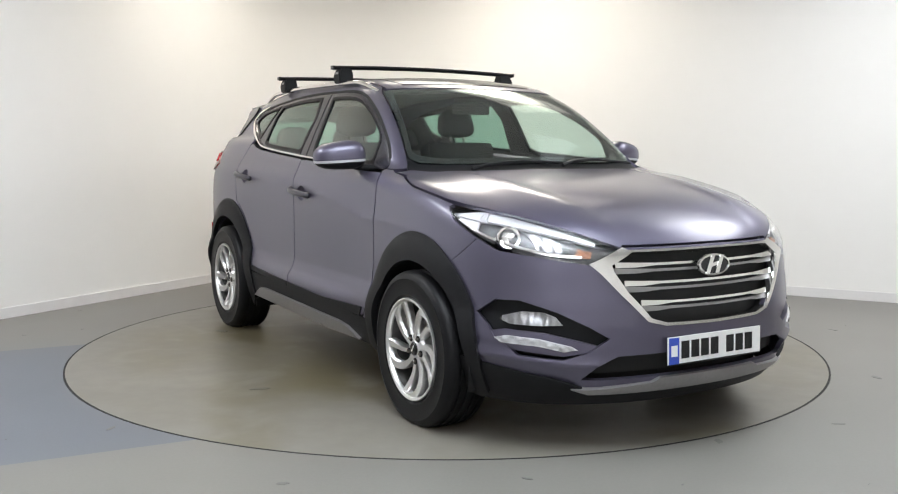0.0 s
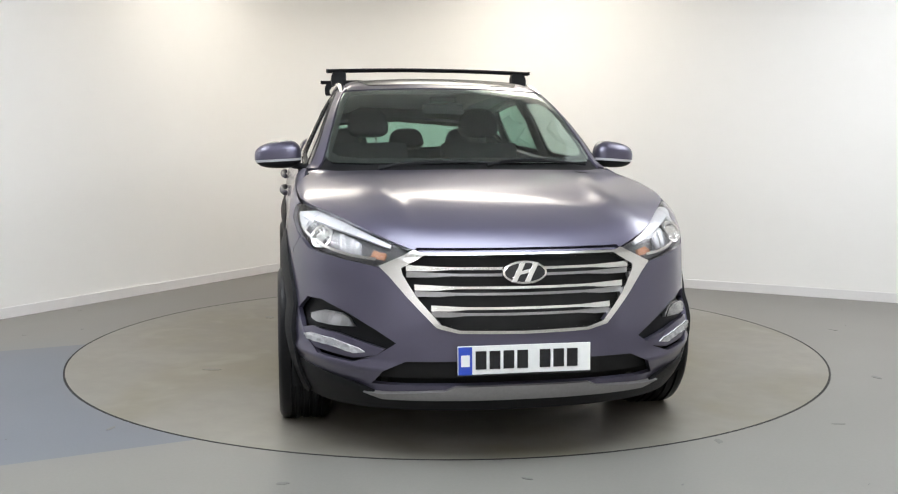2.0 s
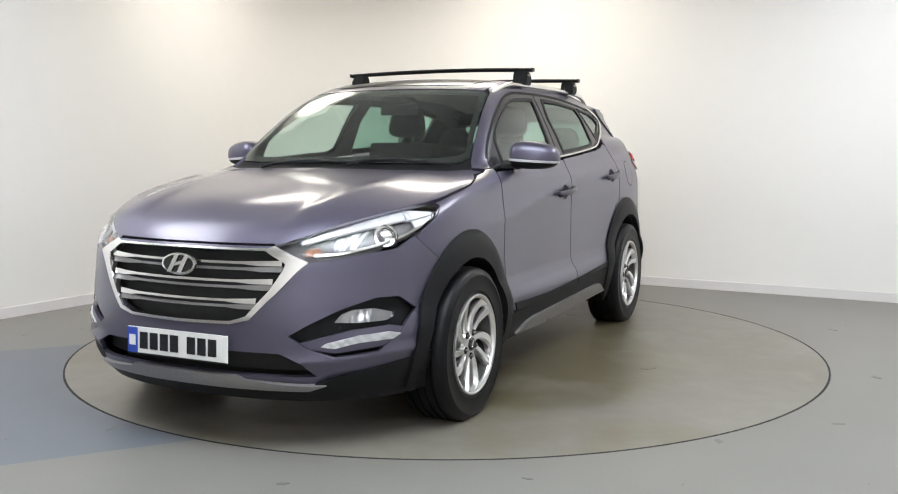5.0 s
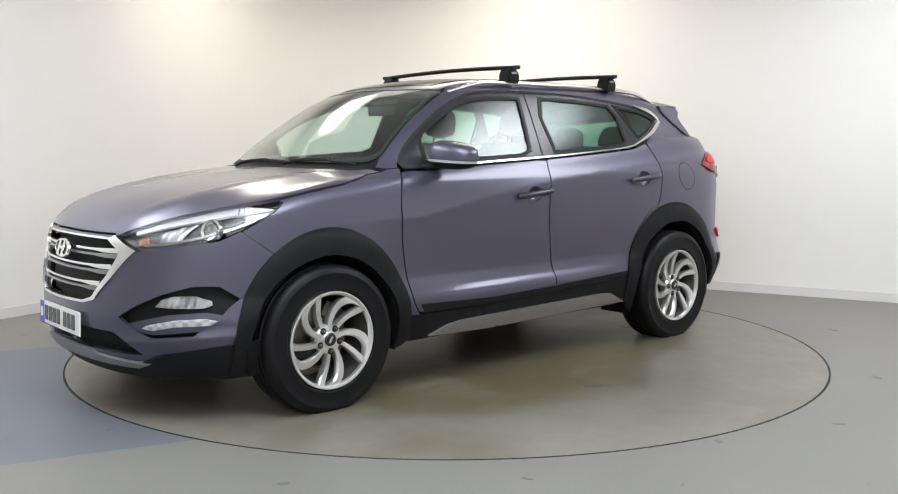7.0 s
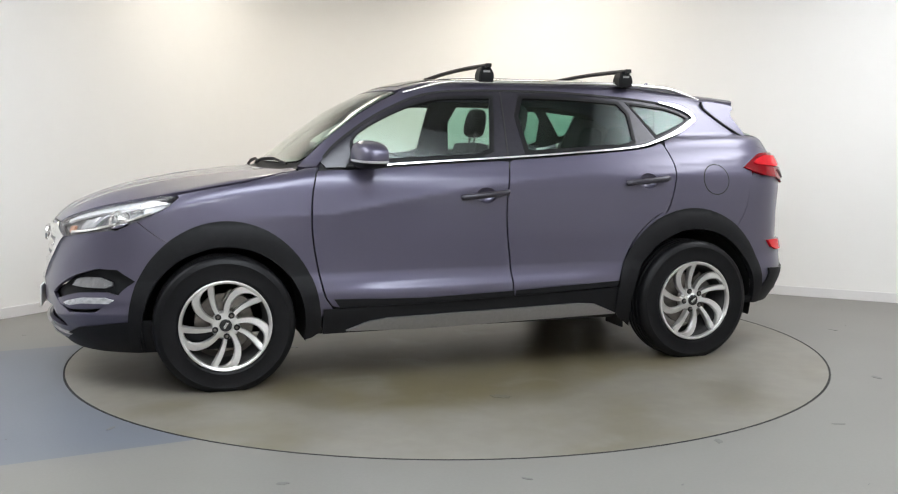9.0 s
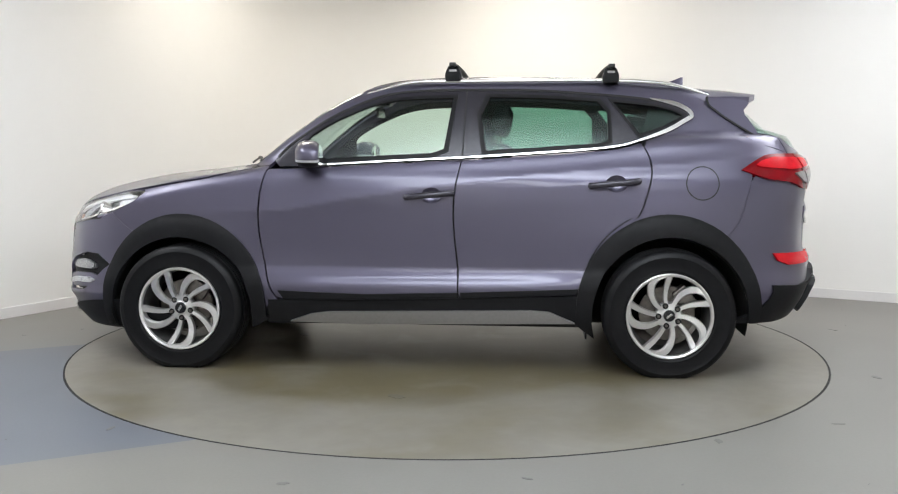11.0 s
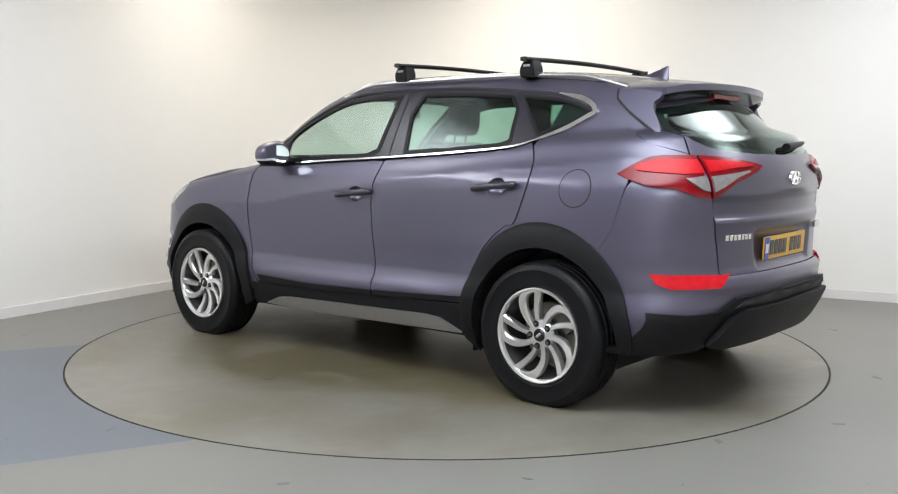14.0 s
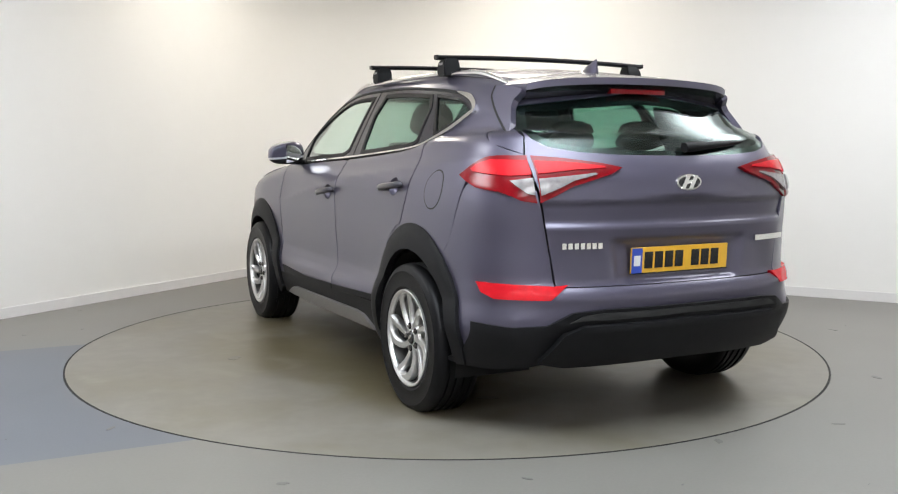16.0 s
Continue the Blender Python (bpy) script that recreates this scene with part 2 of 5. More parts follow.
def strip_along(name, pts, z0, z1, thick, mat, kind="structure", inward=False):
    bm = bmesh.new()
    n = len(pts)
    inner, outer = [], []
    for i, p in enumerate(pts):
        d = (pts[min(i + 1, n - 1)] - pts[max(i - 1, 0)]).normalized()
        off = Vector((-d.y, d.x)) * (-thick if inward else thick)
        inner.append(p)
        outer.append(p + off)
    q = [[bm.verts.new((*p, z)) for p in line] for line in (inner, outer) for z in (z0, z1)]
    for i in range(n - 1):
        for a, b in ((0, 1), (1, 3), (3, 2), (2, 0)):
            bm.faces.new((q[a][i], q[a][i + 1], q[b][i + 1], q[b][i]))
    for i in (0, n - 1):
        bm.faces.new([q[k][i] for k in (0, 1, 3, 2)])
    bmesh.ops.recalc_face_normals(bm, faces=bm.faces)
    return tagged(part(name, bm, mat, smooth=25), kind=kind)


PLAN = wall_plan()
RING = 2.239


def build_room():
    tagged(strip_along("wall_back", PLAN[:15], 0, CEIL_Z, 0.12, WALLPAINT), "cream painted wall with a rounded corner")
    close = [PLAN[14], PLAN[15], PLAN[0]]
    tagged(strip_along("wall_front", [p + Vector((0, 0)) for p in close[0:2]], 0, CEIL_Z, 0.12, WALLPAINT), "plain cream painted wall")
    tagged(strip_along("wall_side", close[1:3], 0, CEIL_Z, 0.12, WALLPAINT), "plain cream painted wall")
    tagged(strip_along("baseboard", PLAN[:15], 0.0, 0.075, 0.016, SKIRT, inward=True), "white painted skirting board along the wall")
    # floor with a round hole for the turntable and a blue-grey painted strip
    ang = np.linspace(0, 2 * np.pi, 180, endpoint=False)
    hole = np.stack([(RING + 0.007) * np.cos(ang), (RING + 0.007) * np.sin(ang)], 1)
    outer = np.array([tuple(PLAN[0] * 1.02), tuple(CORNER + Vector((-0.05, 0.2))), tuple(PLAN[14] * 1.02), tuple(PLAN[15] * 1.02)])
    d = np.array([0.9, 0.436])
    e1, e2 = np.array([-2.265, -0.03]), np.array([-1.047, -1.998])
    mid_arc = [tuple(q) for q in hole if inside(np.array([e1 + d, e2 + d, e2 - d * 4, e1 - d * 4]), q[None])[0]]
    mid_arc = np.array(sorted(mid_arc, key=lambda q: -q[1]))
    lane = np.vstack([mid_arc, [e2 - d * 4.0], [e1 - d * 4.0]])
    loops = [outer, hole]
    pts, edges = [], []
    for lp in loops:
        k = len(pts)
        pts += [Vector(p) for p in lp]
        edges += [(k + i, k + (i + 1) % len(lp)) for i in range(len(lp))]
    k = len(pts)
    pts += [Vector(mid_arc[0]), Vector(e1 - d * 4), Vector(mid_arc[-1]), Vector(e2 - d * 4)]
    edges += [(k, k + 1), (k + 2, k + 3), (k + 1, k + 3)]
    v, _, f, *_ = geo.delaunay_2d_cdt(pts, edges, [], 0, 1e-5)
    bm = bmesh.new()
    vs = [bm.verts.new((q.x, q.y, 0)) for q in v]
    for t in f:
        c = np.mean([tuple(v[i]) for i in t], 0)[None]
        if inside(outer, c)[0] and not inside(hole, c)[0]:
            fc = bm.faces.new([vs[i] for i in t])
            fc.material_index = 1 if inside(lane, c)[0] else 0
    bmesh.ops.recalc_face_normals(bm, faces=bm.faces)
    ext = bmesh.ops.extrude_face_region(bm, geom=bm.faces[:])
    for q in [g for g in ext["geom"] if isinstance(g, bmesh.types.BMVert)]:
        q.co.z = -0.08
    bmesh.ops.recalc_face_normals(bm, faces=bm.faces)
    tagged(part("floor", bm, [FLOOR, FLOORBLUE]), "grey-beige painted concrete floor with a blue-grey strip", kind="structure")
    # small scuffs and chips in the floor paint
    rnd = random.Random(11)
    bm = bmesh.new()
    spots = [(-1.47, -1.83, 0.035), (-2.22, 0.36, 0.03), (1.14, -2.0, 0.03), (0.3, -2.45, 0.03), (1.75, -1.75, 0.03), (-0.6, -2.5, 0.025), (2.6, 0.4, 0.03), (-2.75, 0.2, 0.02), (2.3, -0.9, 0.035), (-2.3, -1.2, 0.02)]
    spots += [(rnd.uniform(-3, 3), rnd.uniform(-3, 1.2), rnd.uniform(0.006, 0.014)) for _ in range(26)]
    for x, y, r in spots:
        if math.hypot(x, y) < RING + 0.03:
            continue
        a0, k = rnd.uniform(0, 6.3), rnd.uniform(0.25, 0.6)
        ring = []
        for t in range(9):
            u = 2 * math.pi * t / 9
            px, py = r * math.cos(u) * rnd.uniform(0.7, 1.2), r * k * math.sin(u) * rnd.uniform(0.7, 1.2)
            ring.append((x + px * math.cos(a0) - py * math.sin(a0), y + px * math.sin(a0) + py * math.cos(a0)))
        top = [bm.verts.new((px, py, 0.001)) for px, py in ring]
        low = [bm.verts.new((px, py, 0.0)) for px, py in ring]
        bm.faces.new(top)
        for t in range(9):
            bm.faces.new((low[t], low[(t + 1) % 9], top[(t + 1) % 9], top[t]))
    bmesh.ops.recalc_face_normals(bm, faces=bm.faces)
    tagged(part("floor_scuffs", bm, SCUFF), "small dark scuffs and chips on the painted floor", "floor marks", kind="stuff")
    tagged(part("pit", boxed(-2.4, 2.4, -2.4, 2.4, -0.2, -0.1), DARK), "dark pit under the turntable", kind="structure")
    bm = bmesh.new()
    hull = [PLAN[0], CORNER, PLAN[14], PLAN[15]]
    lo = [bm.verts.new((p.x * 1.03, p.y * 1.03, CEIL_Z)) for p in hull]
    hi = [bm.verts.new((p.x * 1.03, p.y * 1.03, CEIL_Z + 0.1)) for p in hull]
    bm.faces.new(lo), bm.faces.new(hi[::-1])
    for i in range(4):
        bm.faces.new((lo[i], hi[i], hi[(i + 1) % 4], lo[(i + 1) % 4]))
    bmesh.ops.recalc_face_normals(bm, faces=bm.faces)
    tagged(part("ceiling", bm, CEILPAINT), "plain white ceiling", kind="structure")


def ceiling_lamp(x, y, z, w, d, rz, mat, label, tilt=0.0):
    root = new("ceiling_light")
    root.matrix_basis = pose(x, y, z, tilt, 0, rz)
    tagged(root, label, "ceiling light", "ceiling lights")
    bm = boxed(-w / 2 - 0.03, w / 2 + 0.03, -d / 2 - 0.03, d / 2 + 0.03, 0.012, 0.06, 0.006)
    part("housing", bm, SKIRT, root)
    part("diffuser", boxed(-w / 2, w / 2, -d / 2, d / 2, -0.006, 0.012, 0.004), mat, root)
    return root


def build_lights():
    for x, y, w, d, rz in LAMPS_WARM:
        ceiling_lamp(x, y, CEIL_Z - 0.07, w, d, rz, WARM, "warm white ceiling light panel")
    for x, y, w, d, rz in LAMPS_COOL:
        ceiling_lamp(x, y, CEIL_Z - 0.07, w, d, rz, COOL, "cool white ceiling light panel")
    ceiling_lamp(0.2, -3.2, CEIL_Z - 0.07, 4.4, 2.9, 0, COOLSOFT, "large dim cool white ceiling light panel")


LAMPS_WARM = [(-1.52, 1.95, 1.7, 0.75, 60), (0.36, 1.92, 2.5, 1.25, -28)]
LAMPS_COOL = [(-3.1, -1.5, 3.6, 2.1, 60), (3.15, -0.5, 3.4, 2.3, -60), (-0.2, -6.8, 4.4, 2.4, 0)]


OIL = material("damp_oily_film", (0.085, 0.078, 0.062), 0.30, 0, 0.2, 30)


def build_turntable():
    root = new("turntable")
    tagged(root, "flat round turntable, worn grey-beige painted top with damp stains", "turntable")
    prof = [(0.0, 0.0), (RING - 0.005, 0.0), (RING - 0.005, -0.09), (0, -0.09)]
    bm = lathe(prof, 160, "z")
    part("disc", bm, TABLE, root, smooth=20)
    # black strip flush with the floor, drawn in place of the gap's shade
    part("edge_ring", lathe([(RING - 0.0048, -0.09), (RING - 0.0048, 0.0008), (RING + 0.0048, 0.0008), (RING + 0.0048, -0.09)], 160, "z"), DARK, root, "thin dark strip for the shaded edge gap")
    # damp oily marks on the top
    rnd = random.Random(4)
    for x, y, w, d, a in ((-0.95, -1.15, 0.05, 0.02, 20), (0.35, -0.9, 0.05, 0.025, 60), (-0.3, 1.3, 0.06, 0.03, 0), (1.2, 0.55, 0.05, 0.03, 80), (-1.5, 0.35, 0.05, 0.03, 130)):
        rim = [(w * math.cos(t) * rnd.uniform(0.8, 1.15), d * math.sin(t) * rnd.uniform(0.8, 1.15)) for t in np.linspace(0, 2 * math.pi, 22, endpoint=False)]
        line = curve(rim + rim[:1], 3)[:-1]
        bm = bmesh.new()
        top = [bm.verts.new((px, py, 0.0012)) for px, py in line]
        low = [bm.verts.new((px * 1.03, py * 1.03, 0.0)) for px, py in line]
        bm.faces.new(top)
        for k in range(len(top)):
            bm.faces.new((low[k], low[(k + 1) % len(top)], top[(k + 1) % len(top)], top[k]))
        ob = part("damp_mark", bm, OIL, root, "dark damp oily mark")
        ob.matrix_basis = pose(x, y, 0, 0, 0, a)
    return root


# ---------------------------------------------------------------- the car's shape
# car space: x to the rear, y to the car's right, z up, origin on the floor midway between the axles
def smooth_interp(xs, ys):
    """A smooth function through knots (cubic Hermite, no overshoot)."""
    xs, ys = np.array(xs, float), np.array(ys, float)
    d = np.diff(ys) / np.diff(xs)
    m = np.zeros(len(xs))
    m[0], m[-1] = d[0], d[-1]
    for i in range(1, len(xs) - 1):
        if d[i - 1] * d[i] > 0:
            w1, w2 = 2 * (xs[i + 1] - xs[i]) + xs[i] - xs[i - 1], xs[i + 1] - xs[i] + 2 * (xs[i] - xs[i - 1])
            m[i] = (w1 + w2) / (w1 / d[i - 1] + w2 / d[i])

    def fn(x):
        x = np.clip(x, xs[0], xs[-1])
        i = np.clip(np.searchsorted(xs, x) - 1, 0, len(xs) - 2)
        h = xs[i + 1] - xs[i]
        t = (x - xs[i]) / h
        return ((1 + 2 * t) * (1 - t) ** 2 * ys[i] + t * (1 - t) ** 2 * h * m[i] + t * t * (3 - 2 * t) * ys[i + 1] + t * t * (t - 1) * h * m[i + 1])
    return fn


nose = smooth_interp([0.15, 0.22, 0.30, 0.42, 0.55, 0.70, 0.80, 0.88, 1.0], [-2.09, -2.16, -2.222, -2.245, -2.245, -2.222, -2.20, -2.165, -2.08])
tail = smooth_interp([0.15, 0.30, 0.38, 0.47, 0.56, 0.62, 0.68, 0.80, 0.92, 1.00, 1.08, 1.15, 1.25], [2.02, 2.09, 2.15, 2.19, 2.20, 2.19, 2.165, 2.165, 2.175, 2.185, 2.18, 2.155, 2.10])
flank = smooth_interp([0.15, 0.25, 0.36, 0.46, 0.52, 0.58, 0.66, 0.78, 0.90, 0.99, 1.05, 1.11, 1.18, 1.3], [0.80, 0.855, 0.885, 0.895, 0.885, 0.868, 0.866, 0.868, 0.868, 0.862, 0.850, 0.822, 0.792, 0.75])
hood_mid = smooth_interp([-2.29, -2.205, -2.12, -2.02, -1.90, -1.70, -1.40, -1.15, -0.95, -0.7], [0.76, 0.845, 0.898, 0.946, 0.990, 1.035, 1.082, 1.112, 1.130, 1.14])
roof_mid = smooth_interp([-2.60, -1.25, -1.10, -0.973, -0.873, -0.763, -0.663, -0.493, -0.323, -0.163, 0.20, 0.60, 1.00, 1.35, 1.60, 1.75, 1.85, 2.02, 2.14, 2.19, 2.24],
                         [0.10, 1.03, 1.118, 1.205, 1.285, 1.362, 1.430, 1.520, 1.583, 1.615, 1.637, 1.641, 1.632, 1.602, 1.562, 1.510, 1.435, 1.285, 1.175, 1.06, 0.85])
belt_z = smooth_interp([-2.3, -0.9, -0.6, 0.2, 0.8, 1.1, 1.3, 2.2], [1.10, 1.125, 1.125, 1.165, 1.205, 1.235, 1.26, 1.28])


def smax(a, b, k):
    h = np.maximum(k - np.abs(a - b), 0) / k
    return np.maximum(a, b) + h * h * k * 0.25


def plan_side(ay, x, z, wide):
    """Distance outside the plan, a super-ellipse that closes at nose and tail."""
    lf, lr = -1.15 - nose(z), tail(z) - 1.15
    uf, ur = np.clip((-1.15 - x) / lf, 0, 2), np.clip((x - 1.15) / lr, 0, 2)
    front = uf > 0
    u, n, m, ln = np.where(front, uf, ur), np.where(front, 4.1, 6.5), np.where(front, 2.15, 2.4), np.where(front, lf, lr)
    q = ay / wide
    gx, gy = n * u ** (n - 1) / ln, m * q ** (m - 1) / wide
    return (q ** m + u ** n - 1) / np.sqrt(gx * gx + gy * gy + 0.15)


def bulge(x, z):
    """Swell of the wings over the wheels, and the pressed lower door."""
    w = 0.030 * np.exp(-((x + 1.36) / 0.46) ** 2) + 0.034 * np.exp(-((x - 1.36) / 0.46) ** 2)
    return w * np.exp(-((z - 0.66) / 0.30) ** 2)


def body_f(x, y, z):
    ay = np.sqrt(y * y + 1e-6)
    side = plan_side(ay, x, z, flank(z) + bulge(x, z))
    xs = x - 0.20 * np.clip(ay / 0.75, 0, 1.2) ** 3 * np.clip((-1.0 - x) / 0.8, 0, 1)
    top_front = hood_mid(xs) - 0.030 * (ay / 0.75) ** 2 + 0.010 * np.exp(-((ay - 0.50) / 0.10) ** 2) * np.clip((-x - 1.0) / 0.5, 0, 1)
    t = np.clip((x + 1.05) / 0.35, 0, 1)
    t = t * t * (3 - 2 * t)
    top = z - ((1 - t) * top_front + t * (belt_z(x) + 0.02))
    return smax(side, top, 0.065)


def cabin_side(x, y, z):
    """The cabin's flanks alone."""
    zz = np.clip(z - 1.12, -0.2, 0.7)
    half = 0.793 - 0.40 * zz - 0.30 * np.clip(zz, 0, 1) ** 2 * 0.6
    half = half - 0.075 * np.clip((x - 0.6) / 1.3, 0, 1.2) ** 2 - 0.05 * np.clip((-0.2 - x) / 0.9, 0, 1.2) ** 2
    return np.sqrt(y * y + 1e-6) - half


def cabin_f(x, y, z):
    ay = np.sqrt(y * y + 1e-6)
    side = cabin_side(x, y, z)
    way = np.tanh((0.55 - x) * 2.2)
    xs = x - np.where(x < 0.5, 0.11, 0.17) * (ay / 0.75) ** 2 * way
    top = (z - (roof_mid(xs) - (0.018 + 0.018 * np.clip((x + 0.3) / 0.5, 0, 1)) * (ay / 0.6) ** 2)) * 0.8
    return smax(smax(side, top, 0.075), 1.02 - z, 0.01)


def shape(x, y, z):
    a, b = body_f(x, y, z), cabin_f(x, y, z)
    h = np.maximum(0.025 - np.abs(a - b), 0) / 0.025
    return np.minimum(a, b) - h * h * 0.025 * 0.25


def cast(origin, way, far, fn=None):
    """First meeting of rays with the shape, from outside in."""
    fn = fn or shape
    n = 90
    lo = np.zeros(len(origin))
    hi = np.full(len(origin), far)
    found = np.zeros(len(origin), bool)
    best, best_v = np.zeros(len(origin)), np.full(len(origin), 1e9)
    for k in range(1, n + 1):
        s = far * k / n
        p = origin + way * s
        v = fn(p[:, 0], p[:, 1], p[:, 2])
        first = (v < 0) & ~found
        lo[first], hi[first] = far * (k - 1) / n, s
        found |= first
        closer = v < best_v
        best[closer], best_v[closer] = s, v[closer]
    for _ in range(24):
        mid = (lo + hi) / 2
        p = origin + way * mid[:, None]
        v = fn(p[:, 0], p[:, 1], p[:, 2])
        hi = np.where(v < 0, mid, hi)
        lo = np.where(v < 0, lo, mid)
    s = np.where(found, hi, best)
    return origin + way * s[:, None]


def normals(p, fn=None):
    fn = fn or shape
    e = 0.004
    g = np.stack([fn(*(p + d).T) - fn(*(p - d).T) for d in np.eye(3) * e], 1)
    return g / (np.linalg.norm(g, axis=1)[:, None] + 1e-12)


FRONT_C, REAR_C, ROLL_Z = -1.15, 1.15, 0.95


def rays(view, q, sign=1):
    """Rays for plan points q of a view: side (x, z), front/rear/nose/tail (angle, z), top (x, y), roll (x, angle)."""
    a, b = q[:, 0], q[:, 1]
    o, w = np.zeros((len(q), 3)), np.zeros((len(q), 3))
    if view == "side":
        o[:, 0], o[:, 1], o[:, 2], w[:, 1], far = a, 1.3 * sign, b, -sign, 1.3
    elif view == "top":
        o[:, 0], o[:, 1], o[:, 2], w[:, 2], far = a, b, 2.0, -1, 1.6
    elif view == "face":
        o[:, 0], o[:, 1], o[:, 2], w[:, 0], far = -2.6, a, b, 1, 1.6
    elif view == "back":
        o[:, 0], o[:, 1], o[:, 2], w[:, 0], far = 2.6, a, b, -1, 1.6
    elif view == "nose":
        o[:, 0], o[:, 1], o[:, 2] = FRONT_C - 1.7 * np.cos(a), 1.7 * np.sin(a), b
        w[:, 0], w[:, 1], far = np.cos(a), -np.sin(a), 1.7
    elif view == "tail":
        o[:, 0], o[:, 1], o[:, 2] = REAR_C + 1.7 * np.cos(a), 1.7 * np.sin(a), b
        w[:, 0], w[:, 1], far = -np.cos(a), -np.sin(a), 1.7
    elif view == "roll":
        o[:, 0], o[:, 1], o[:, 2] = a, sign * 1.3 * np.cos(b), ROLL_Z + 1.3 * np.sin(b)
        w[:, 1], w[:, 2], far = -sign * np.cos(b), -np.sin(b), 1.3
    return o, w, far


def hit(view, q, sign=1, fn=None):
    o, w, far = rays(view, np.array(q, float).reshape(-1, 2), sign)
    return cast(o, w, far, fn)


def to_nose(view, q, sign=1):
    p = hit(view, q, sign)
    return np.stack([np.arctan2(p[:, 1], FRONT_C - p[:, 0]), p[:, 2]], 1)


def to_tail(view, q, sign=1):
    p = hit(view, q, sign)
    return np.stack([np.arctan2(p[:, 1], p[:, 0] - REAR_C), p[:, 2]], 1)


def to_roll(view, q, sign=1):
    p = hit(view, q, sign)
    return np.stack([p[:, 0], np.arctan2(p[:, 2] - ROLL_Z, np.abs(p[:, 1]))], 1)


def panel_mesh(name, view, outline, mats, holes=(), sign=1, step=0.03, lift=0.0, thick=0.012, fn=None, relief=None):
    """A sheet of the shape within an outline, with thickness and its own smooth normals."""
    v, f = triangulate(np.array(outline), [np.array(h) for h in holes], step)
    p = hit(view, v, sign, fn)
    nrm = normals(p, fn)
    up = lift if relief is None else lift + relief(p)
    up = np.broadcast_to(up, (len(p),))
    if relief is not None:
        e = 0.006
        grads = np.stack([relief(p + d) - relief(p - d) for d in np.eye(3) * e], 1) / (2 * e)
        nn = nrm - (grads - (grads * nrm).sum(1)[:, None] * nrm)
        nn = nn / np.linalg.norm(nn, axis=1)[:, None]
    else:
        nn = nrm
    front = p + nrm * up[:, None]
    back = p + nrm * (up - thick)[:, None]
    tri = front[f]
    face_n = np.cross(tri[:, 1] - tri[:, 0], tri[:, 2] - tri[:, 0])
    flip = (face_n * nrm[f[:, 0]]).sum(1) < 0
    f = np.where(flip[:, None], f[:, ::-1], f)
    count = {}
    for a, b, c in f:
        for e in ((a, b), (b, c), (c, a)):
            count[e] = 1
    rim = [e for e in count if (e[1], e[0]) not in count]
    n = len(v)
    verts = [tuple(q) for q in front] + [tuple(q) for q in back]
    vn = [tuple(q) for q in nn] + [tuple(-q) for q in nrm]
    faces = [tuple(int(i) for i in t) for t in f] + [tuple(int(i) + n for i in t[::-1]) for t in f]
    for a, b in rim:
        k = len(verts)
        d = front[b] - front[a]
        sn = np.cross(d, nrm[a])
        sn = sn / (np.linalg.norm(sn) + 1e-12)
        verts += [tuple(front[a]), tuple(front[b]), tuple(back[b]), tuple(back[a])]
        vn += [tuple(sn)] * 4
        faces.append((k + 3, k + 2, k + 1, k))
    me = bpy.data.meshes.new(name)
    me.from_pydata(verts, [], faces)
    me.polygons.foreach_set("use_smooth", [True] * len(faces))
    for m in mats if isinstance(mats, (list, tuple)) else [mats]:
        me.materials.append(m)
    me.update()
    me.normals_split_custom_set_from_vertices(vn)
    return me


def panel(name, view, outline, mat, parent, label="", **kw):
    return part(name, panel_mesh(name, view, outline, mat, **kw), mat, parent, label)


def band(line, width, step=None):
    """A closed outline round a polyline; width may vary along it."""
    p = np.array(line, float)
    d = np.gradient(p, axis=0)
    d = d / np.linalg.norm(d, axis=1)[:, None]
    off = np.stack([-d[:, 1], d[:, 0]], 1) * (np.array(width) / 2).reshape(-1, 1)
    return np.vstack([p + off, (p - off)[::-1]])


def mirror(q):
    """Front or rear outlines for the other side."""
    q = np.array(q, float).copy()
    q[:, 0] *= -1
    return q[::-1]


def arc(cx, cz, rx, rz, a0, a1, n=24):
    return [(cx + rx * math.cos(radians(a0 + (a1 - a0) * k / n)), cz + rz * math.sin(radians(a0 + (a1 - a0) * k / n))) for k in range(n + 1)]


# outlines shared by neighbouring panels, in side view (x, z)
ARCH_F = arc(-1.325, 0.335, 0.462, 0.515, 126.5, 0, 26)           # front to rear over the front wheel
ARCH_R = arc(1.328, 0.345, 0.478, 0.520, 168, 12, 26)
DOOR_F = curve([(-0.785, 0.39), (-0.83, 0.46), (-0.862, 0.60), (-0.889, 0.78), (-0.886, 0.95), (-0.862, 1.07), (-0.84, 1.115)], 5)
DOOR_B = curve([(0.209, 0.412), (0.205, 0.57), (0.183, 0.79), (0.183, 0.95), (0.205, 1.08), (0.222, 1.16)], 5)
DOOR_R = curve([(0.845, 0.435), (0.885, 0.55), (0.945, 0.68), (1.03, 0.78), (1.12, 0.845), (1.165, 0.86), (1.205, 0.96), (1.232, 1.07), (1.225, 1.16), (1.19, 1.243)], 5)
BELT = curve([(-0.84, 1.115), (-0.6, 1.120), (-0.2, 1.142), (0.24, 1.164), (0.7, 1.193), (1.03, 1.221), (1.18, 1.258), (1.33, 1.312), (1.42, 1.361), (1.471, 1.39)], 5)
